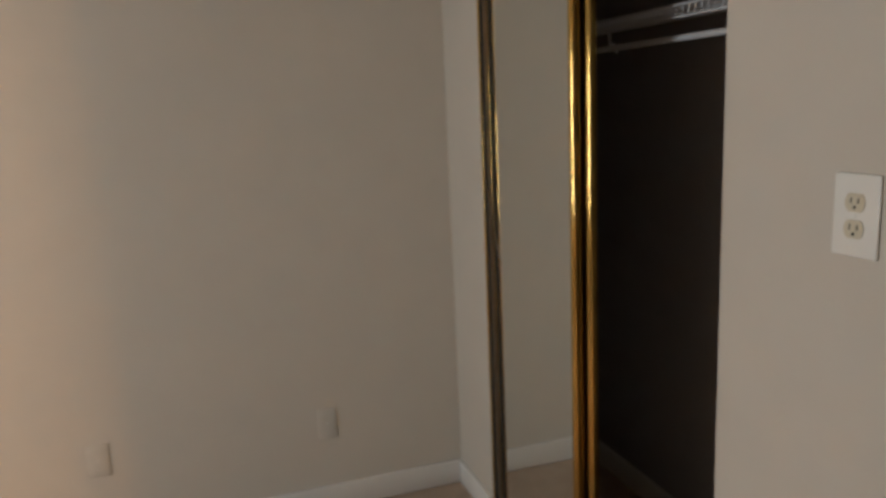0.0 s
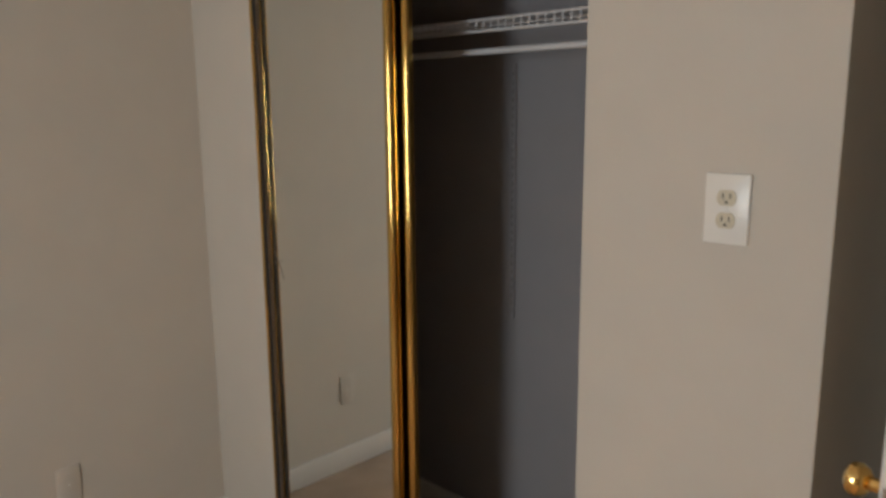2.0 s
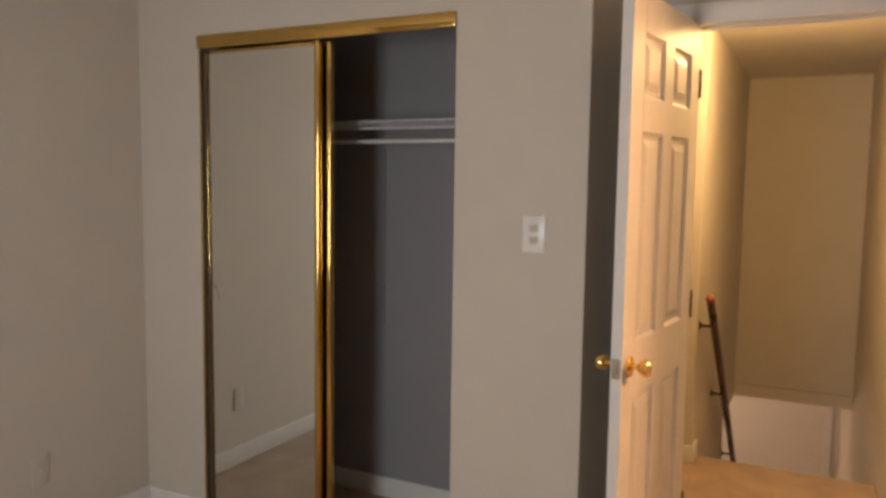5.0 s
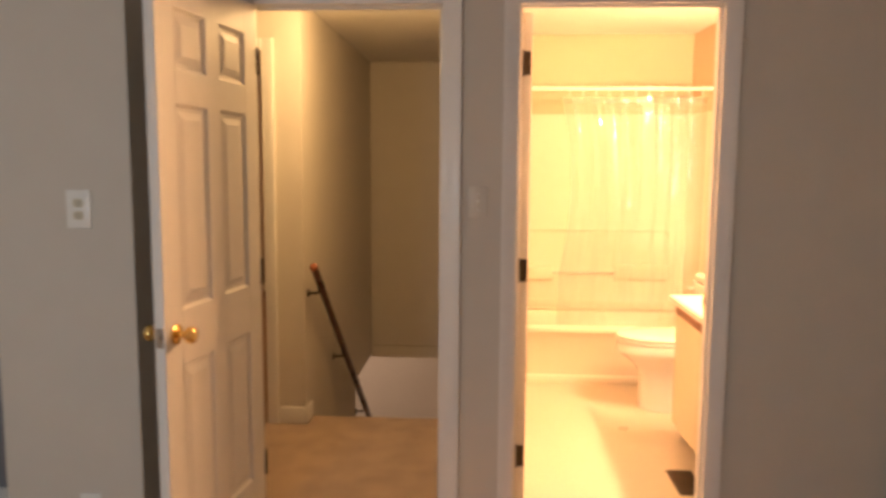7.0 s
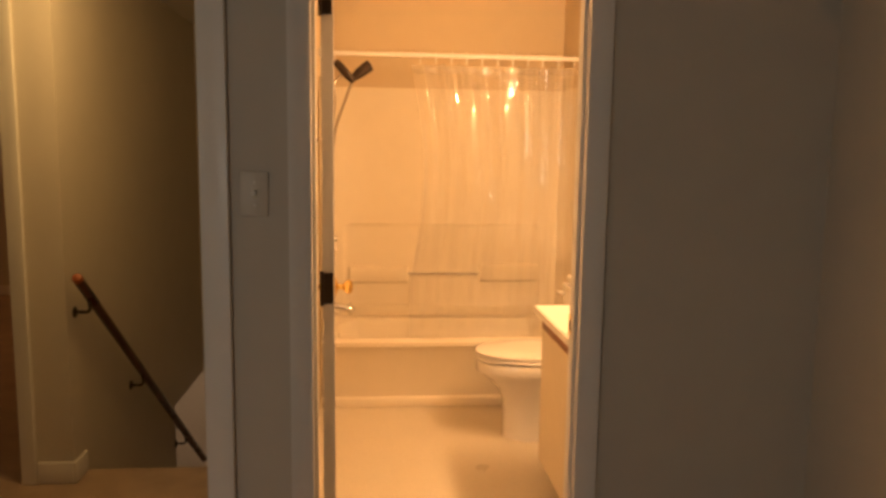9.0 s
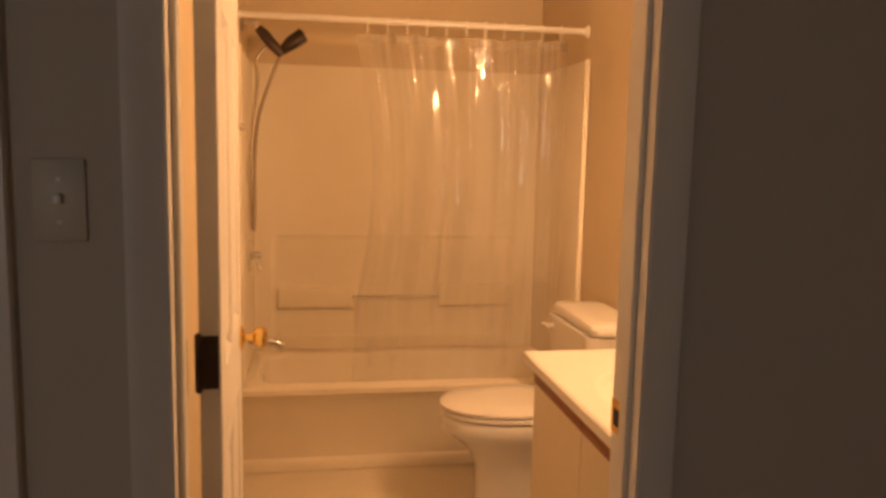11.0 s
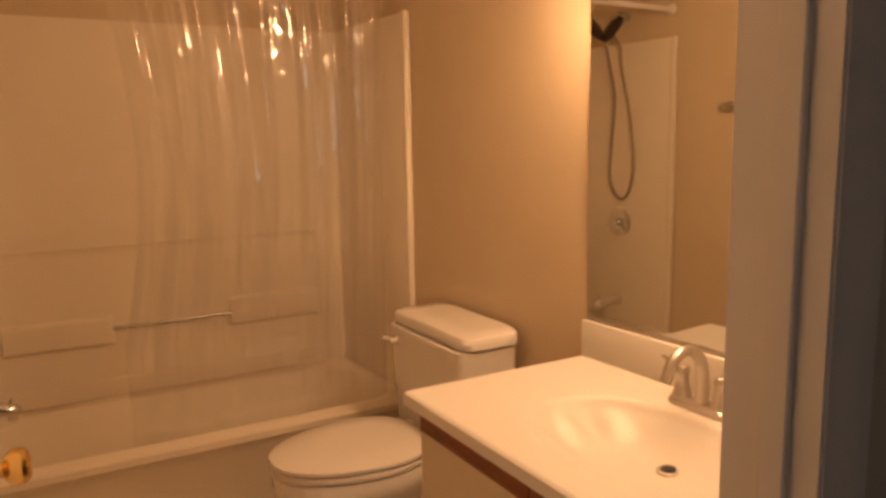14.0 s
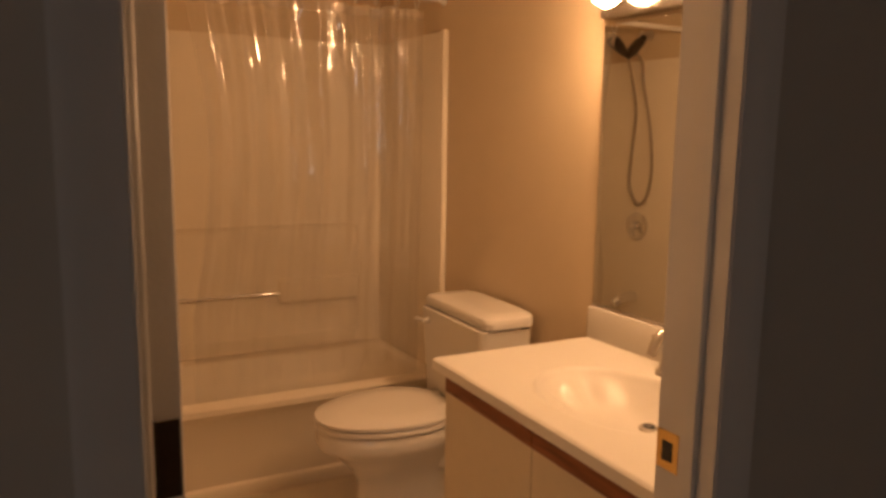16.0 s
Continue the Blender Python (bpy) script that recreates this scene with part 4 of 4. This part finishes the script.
bowl = [oval(1.73, TY, 0.186, 0.22, 0.112, 0.005), oval(1.73, TY, 0.184, 0.22, 0.108, 0.03), oval(1.73, TY, 0.185, 0.22, 0.106, 0.14), oval(1.73, TY, 0.186, 0.21, 0.108, 0.20), oval(1.72, TY, 0.205, 0.20, 0.125, 0.26), oval(1.71, TY, 0.255, 0.20, 0.158, 0.315), oval(1.70, TY, 0.290, 0.20, 0.182, 0.345), oval(1.70, TY, 0.294, 0.20, 0.186, 0.360), oval(1.70, TY, 0.294, 0.20, 0.186, 0.398), oval(1.70, TY, 0.288, 0.20, 0.181, 0.405)]
part("bowl", loft(bmesh.new(), bowl), PORCELAIN, toilet)
part("seat", loft(bmesh.new(), [oval(1.70, TY, 0.290, 0.185, 0.184, 0.408), oval(1.70, TY, 0.297, 0.187, 0.190, 0.414), oval(1.70, TY, 0.297, 0.187, 0.190, 0.424), oval(1.70, TY, 0.292, 0.185, 0.186, 0.429)]), SEAT, toilet)
part("lid", loft(bmesh.new(), [oval(1.70, TY, 0.290, 0.185, 0.184, 0.431), oval(1.70, TY, 0.298, 0.187, 0.191, 0.436), oval(1.70, TY, 0.298, 0.187, 0.191, 0.446), oval(1.70, TY, 0.280, 0.175, 0.176, 0.455), oval(1.70, TY, 0.15, 0.10, 0.10, 0.459)]), SEAT, toilet)
for dy in (-0.075, 0.075):
    part("hinge_cap", B(1.872, 1.905, TY + dy - 0.018, TY + dy + 0.018, 0.407, 0.447, bevel=0.006), SEAT, toilet)
part("deck", loft(bmesh.new(), [rrect(1.80, 2.05, TY - 0.13, TY + 0.13, z, 0.03) for z in (0.25, 0.39)]), PORCELAIN, toilet)
TK = TY - 0.016
part("tank", loft(bmesh.new(), [rrect(1.906 - k, 2.090, TK - 0.205 - k, TK + 0.205 + k, z, 0.030) for z, k in ((0.391, 0.0), (0.42, 0.010), (0.60, 0.018), (0.743, 0.024))]), PORCELAIN, toilet)
part("tank_lid", loft(bmesh.new(), [rrect(1.906 - k, 2.092, TK - 0.232 - k, TK + 0.232 + k, z, 0.034) for z, k in ((0.7435, -0.004), (0.750, 0.006), (0.770, 0.008), (0.783, 0.002), (0.789, -0.014), (0.791, -0.06))]), PORCELAIN, toilet)
lev = part("flush_lever", lathe(bmesh.new(), (1.890, TK + 0.165, 0.700), (-1, 0, 0), [(0, 0.014), (0.006, 0.014), (0.012, 0.009), (0.022, 0.008)], 14), PORCELAIN, toilet, "white flush lever")
part("lever_arm", tube(bmesh.new(), [(1.865, TK + 0.165, 0.700), (1.860, TK + 0.195, 0.698), (1.858, TK + 0.212, 0.696)], [0.007, 0.008, 0.010], 10), PORCELAIN, lev)

# ---- vanity ----
VX0, VX1, VY0, VY1, VZ = 1.583, east_x(2.70), DOOR_B + 0.004, 2.697, 0.770
van = thing("vanity_cabinet", (1.85, 2.2, 0.004), "almond laminate vanity cabinet with oak finger-pull edges", "vanity")
cx = VX0 + 0.035
CAB1 = VY1 - 0.018
bm = bmesh.new()
box(bm, cx + 0.019, VX1 - 0.002, VY0, CAB1, 0.09, VZ - 0.20)
box(bm, cx + 0.019, VX1 - 0.002, CAB1 - 0.018, CAB1, VZ - 0.20, VZ - 0.036)
box(bm, cx + 0.019, cx + 0.030, VY0, CAB1 - 0.018, VZ - 0.20, VZ - 0.036)
part("carcass", bm, LAMINATE, van)
part("toe_kick", B(cx + 0.075, VX1 - 0.002, VY0, CAB1 - 0.002, 0.005, 0.0895), BACKING, van)
part("top_rail", B(cx + 0.010, cx + 0.018, VY0, CAB1, VZ - 0.050, VZ - 0.033), OAK, van, "dark stained oak rail")
SPLIT = 2.250
for a, b in ((SPLIT + 0.002, CAB1), (VY0 + 0.002, SPLIT - 0.002)):
    d = part("cabinet_door", B(cx, cx + 0.018, a, b, 0.095, VZ - 0.098, bevel=0.001, seg=1), LAMINATE, van)
    prof = [(cx - 0.001, VZ - 0.0975), (cx - 0.001, VZ - 0.062), (cx + 0.006, VZ - 0.051), (cx + 0.0175, VZ - 0.051), (cx + 0.0175, VZ - 0.0975)]
    part("finger_pull", loft(bmesh.new(), [[(x, y, z) for x, z in prof] for y in (a, b)]), OAK, d, "red-brown oak finger pull")

top = thing("countertop", (1.85, 2.2, VZ - 0.033), "cream cultured-marble vanity top with a shell-ribbed oval basin", "vanity top")
BCX, BCY, BRX, BRY, BD = 1.845, 2.222, 0.172, 0.234, 0.080


def top_z(x, y):
    u, v = (x - BCX) / BRX, (y - BCY) / BRY
    r = math.hypot(u, v)
    edge = min(x - VX0, VY1 - y)
    z = VZ - (0.006 * (1 - edge / 0.008) ** 2 if edge < 0.008 else 0.0)
    if r < 1.08:
        k = max(0.0, min(1.0, (1.06 - r) / 0.86))
        s = (1 - (1 - k) ** 2.3) * min(1.0, k / 0.10) ** 0.7
        z -= BD * s
        ang = math.atan2(v, -u)
        ribs = max(0.0, math.sin(ang)) ** 1.2
        z += 0.0085 * ribs * math.sin(ang * 9) * math.exp(-((r - 0.76) / 0.17) ** 2)
    return z


NX, NY = 110, 170
bm = bmesh.new()
ys = [VY0 + (VY1 - VY0) * j / NY for j in range(NY + 1)]
grid = [[(VX0 + (east_x(y) - 0.003 - VX0) * i / NX, y) for i in range(NX + 1)] for y in ys]
rows = [[bm.verts.new((x, y, top_z(x, y))) for x, y in r] for r in grid]
for a, b in zip(rows, rows[1:]):
    for i in range(NX):
        bm.faces.new((a[i], a[i + 1], b[i + 1], b[i]))
rim = [r[0] for r in rows] + rows[-1][1:] + [r[-1] for r in reversed(rows[:-1])] + list(reversed(rows[0][1:-1]))
low = [bm.verts.new((v.co.x, v.co.y, VZ - 0.032)) for v in rim]
for i in range(len(rim)):
    j = (i + 1) % len(rim)
    bm.faces.new((rim[i], rim[j], low[j], low[i]))
slab = part("top_slab", bm, MARBLE, top)
bm = B(east_x(2.2) - 0.021, east_x(2.2) - 0.001, VY0 + 0.002, VY1, VZ - 0.002, VZ + 0.098, bevel=0.005)
bmesh.ops.transform(bm, matrix=along_east(), verts=bm.verts)
part("backsplash", bm, MARBLE, top)
DZ = top_z(1.910, 2.186)
dr = part("sink_drain", lathe(bmesh.new(), (1.910, 2.186, DZ - 0.004), (0, 0, 1), [(0, 0.024), (0.007, 0.024), (0.009, 0.018), (0.004, 0.016)], 20), NICKEL, top, "metal sink drain")
part("stopper", lathe(bmesh.new(), (1.910, 2.186, DZ + 0.001), (0, 0, 1), [(0, 0.015), (0.006, 0.015), (0.008, 0.010)], 18), SLOT, dr, "dark stopper")

FX, FY = 2.066, 2.246
fa = thing("faucet", (FX, FY, VZ), "brushed nickel two-handle centerset faucet with an arched spout", "faucet")
part("deck_plate", loft(bmesh.new(), [rrect(FX - 0.026 + k, FX + 0.026 - k, FY - 0.080 + k, FY + 0.080 - k, z, 0.025 - k) for z, k in ((VZ + 0.0005, 0), (VZ + 0.010, 0), (VZ + 0.016, 0.005), (VZ + 0.018, 0.012))]), NICKEL, fa)
part("spout", tube(bmesh.new(), spline([(FX, FY, VZ + 0.015), (FX + 0.002, FY, VZ + 0.075), (FX - 0.012, FY, VZ + 0.118), (FX - 0.050, FY, VZ + 0.138), (FX - 0.090, FY, VZ + 0.118), (FX - 0.108, FY, VZ + 0.080)], 5), [0.0163, 0.0159, 0.0155, 0.0151, 0.0146, 0.0142, 0.0138, 0.0133, 0.0129, 0.0129, 0.0125, 0.0125, 0.0120, 0.0120, 0.0120, 0.0119, 0.0117, 0.0116, 0.0116, 0.0115, 0.0115, 0.0114, 0.0114, 0.0114, 0.0114, 0.0112], 16), NICKEL, fa)
for way in (-1, 1):
    y = FY + way * 0.052
    h = part("handle_body", lathe(bmesh.new(), (FX, y, VZ + 0.016), (0, 0, 1), [(0, 0.022), (0.006, 0.021), (0.030, 0.014), (0.050, 0.0125), (0.054, 0.015), (0.068, 0.013), (0.072, 0.006)], 18), NICKEL, fa)
    part("lever", tube(bmesh.new(), [(FX, y, VZ + 0.076), (FX + 0.01, y + way * 0.03, VZ + 0.080), (FX + 0.014, y + way * 0.072, VZ + 0.086)], [0.006, 0.0055, 0.005], 10), NICKEL, h)

# wall mirror and vanity light, both along the slanting wall
EX = east_x(2.2)
wm = thing("vanity_mirror", (EX, 2.2, 0.895), "frameless wall mirror over the vanity", "mirror")
part("mirror_pane", B(EX - 0.007, EX - 0.002, VY0 + 0.002, 2.688, VZ + 0.100, 1.702), MIRROR, wm, smooth=False)
part("bottom_clip", B(EX - 0.012, EX - 0.0072, VY0 + 0.002, 2.688, VZ + 0.0985, VZ + 0.108, bevel=0.001, seg=1), NICKEL, wm, "thin metal mirror channel")
wm.matrix_world = along_east() @ wm.matrix_world
vl = thing("vanity_light", (EX, 2.28, 1.75), "chrome vanity light bar with lit round bulbs", "wall light")
part("light_bar", B(EX - 0.060, EX - 0.001, 1.98, 2.650, 1.712, 1.830, bevel=0.004), CHROME, vl)
for k in range(4):
    y = 2.560 - 0.165 * k
    s = part("bulb", lathe(bmesh.new(), (EX - 0.066, y, 1.772), (-1, 0, 0), [(0.010, 0.015), (0.018, 0.022), (0.032, 0.040), (0.052, 0.0475), (0.072, 0.041), (0.086, 0.026), (0.093, 0.008)], 22), GLOBE, vl, "lit frosted globe bulb")
    part("socket", lathe(bmesh.new(), (EX - 0.0605, y, 1.772), (-1, 0, 0), [(0, 0.024), (0.008, 0.022), (0.014, 0.015)], 16), CHROME, s)
vl.matrix_world = along_east() @ vl.matrix_world

# floor register
rg = thing("floor_register", (1.55, 2.2, 0.004), "dark brown metal floor register by the vanity", "floor vent")
part("frame", B(1.485, 1.605, 1.97, 2.240, 0.0045, 0.008, bevel=0.0015, seg=1), REGISTER, rg)
for k in range(12):
    y = 1.985 + 0.0205 * k
    part("louvre", B(1.500, 1.590, y, y + 0.010, 0.0082, 0.0105), REGISTER, rg)

# ---- window behind the viewer, and ceiling fixtures out of sight ----
wd = thing("window_1", ((WIN_X0 + WIN_X1) / 2, WALL_S, WIN_Z0), "white framed bedroom window", "window", kind="structure")
for nm, a in (("window_frame", (WIN_X0, WIN_X0 + 0.04, WIN_Z0, WIN_Z1)), ("window_frame", (WIN_X1 - 0.04, WIN_X1, WIN_Z0, WIN_Z1)), ("window_frame", (WIN_X0 + 0.04, WIN_X1 - 0.04, WIN_Z0, WIN_Z0 + 0.04)), ("window_frame", (WIN_X0 + 0.04, WIN_X1 - 0.04, WIN_Z1 - 0.04, WIN_Z1))):
    part(nm, B(a[0], a[1], WALL_S - 0.10, WALL_S - 0.065, a[2], a[3], bevel=0.003), FRAME_WHITE, wd)
pane = part("pane", B(WIN_X0 + 0.04, WIN_X1 - 0.04, WALL_S - 0.085, WALL_S - 0.081, WIN_Z0 + 0.04, WIN_Z1 - 0.04), GLASS, wd, smooth=False)
pane.visible_shadow = False
part("window_sill", B(WIN_X0 - 0.03, WIN_X1 + 0.03, WALL_S - 0.06, WALL_S + 0.04, WIN_Z0 - 0.022, WIN_Z0 - 0.001, bevel=0.004), FRAME_WHITE, wd)

for fx, fy, fz in ((0.02, 2.30, HALL_CEIL), (-2.3, 4.9, HALL_CEIL), (-1.0, 5.9, -0.24)):
    f = thing("ceiling_light", (fx, fy, fz), "plain round ceiling lamp holder", "ceiling light", "ceiling lamp holders")
    part("canopy", lathe(bmesh.new(), (fx, fy, fz - 0.0005), (0, 0, -1), [(0, 0.065), (0.012, 0.062), (0.020, 0.030)], 24), PLATE, f)
    part("socket", lathe(bmesh.new(), (fx, fy, fz - 0.019), (0, 0, -1), [(0, 0.021), (0.035, 0.021), (0.040, 0.015)], 16), PLATE, f)
structure("ceiling_lower", B(-3.6, RAIL_WALL - T, 4.0, 7.3, -0.24, -0.201), CEILING, "white ceiling of the lower floor", "ceiling")
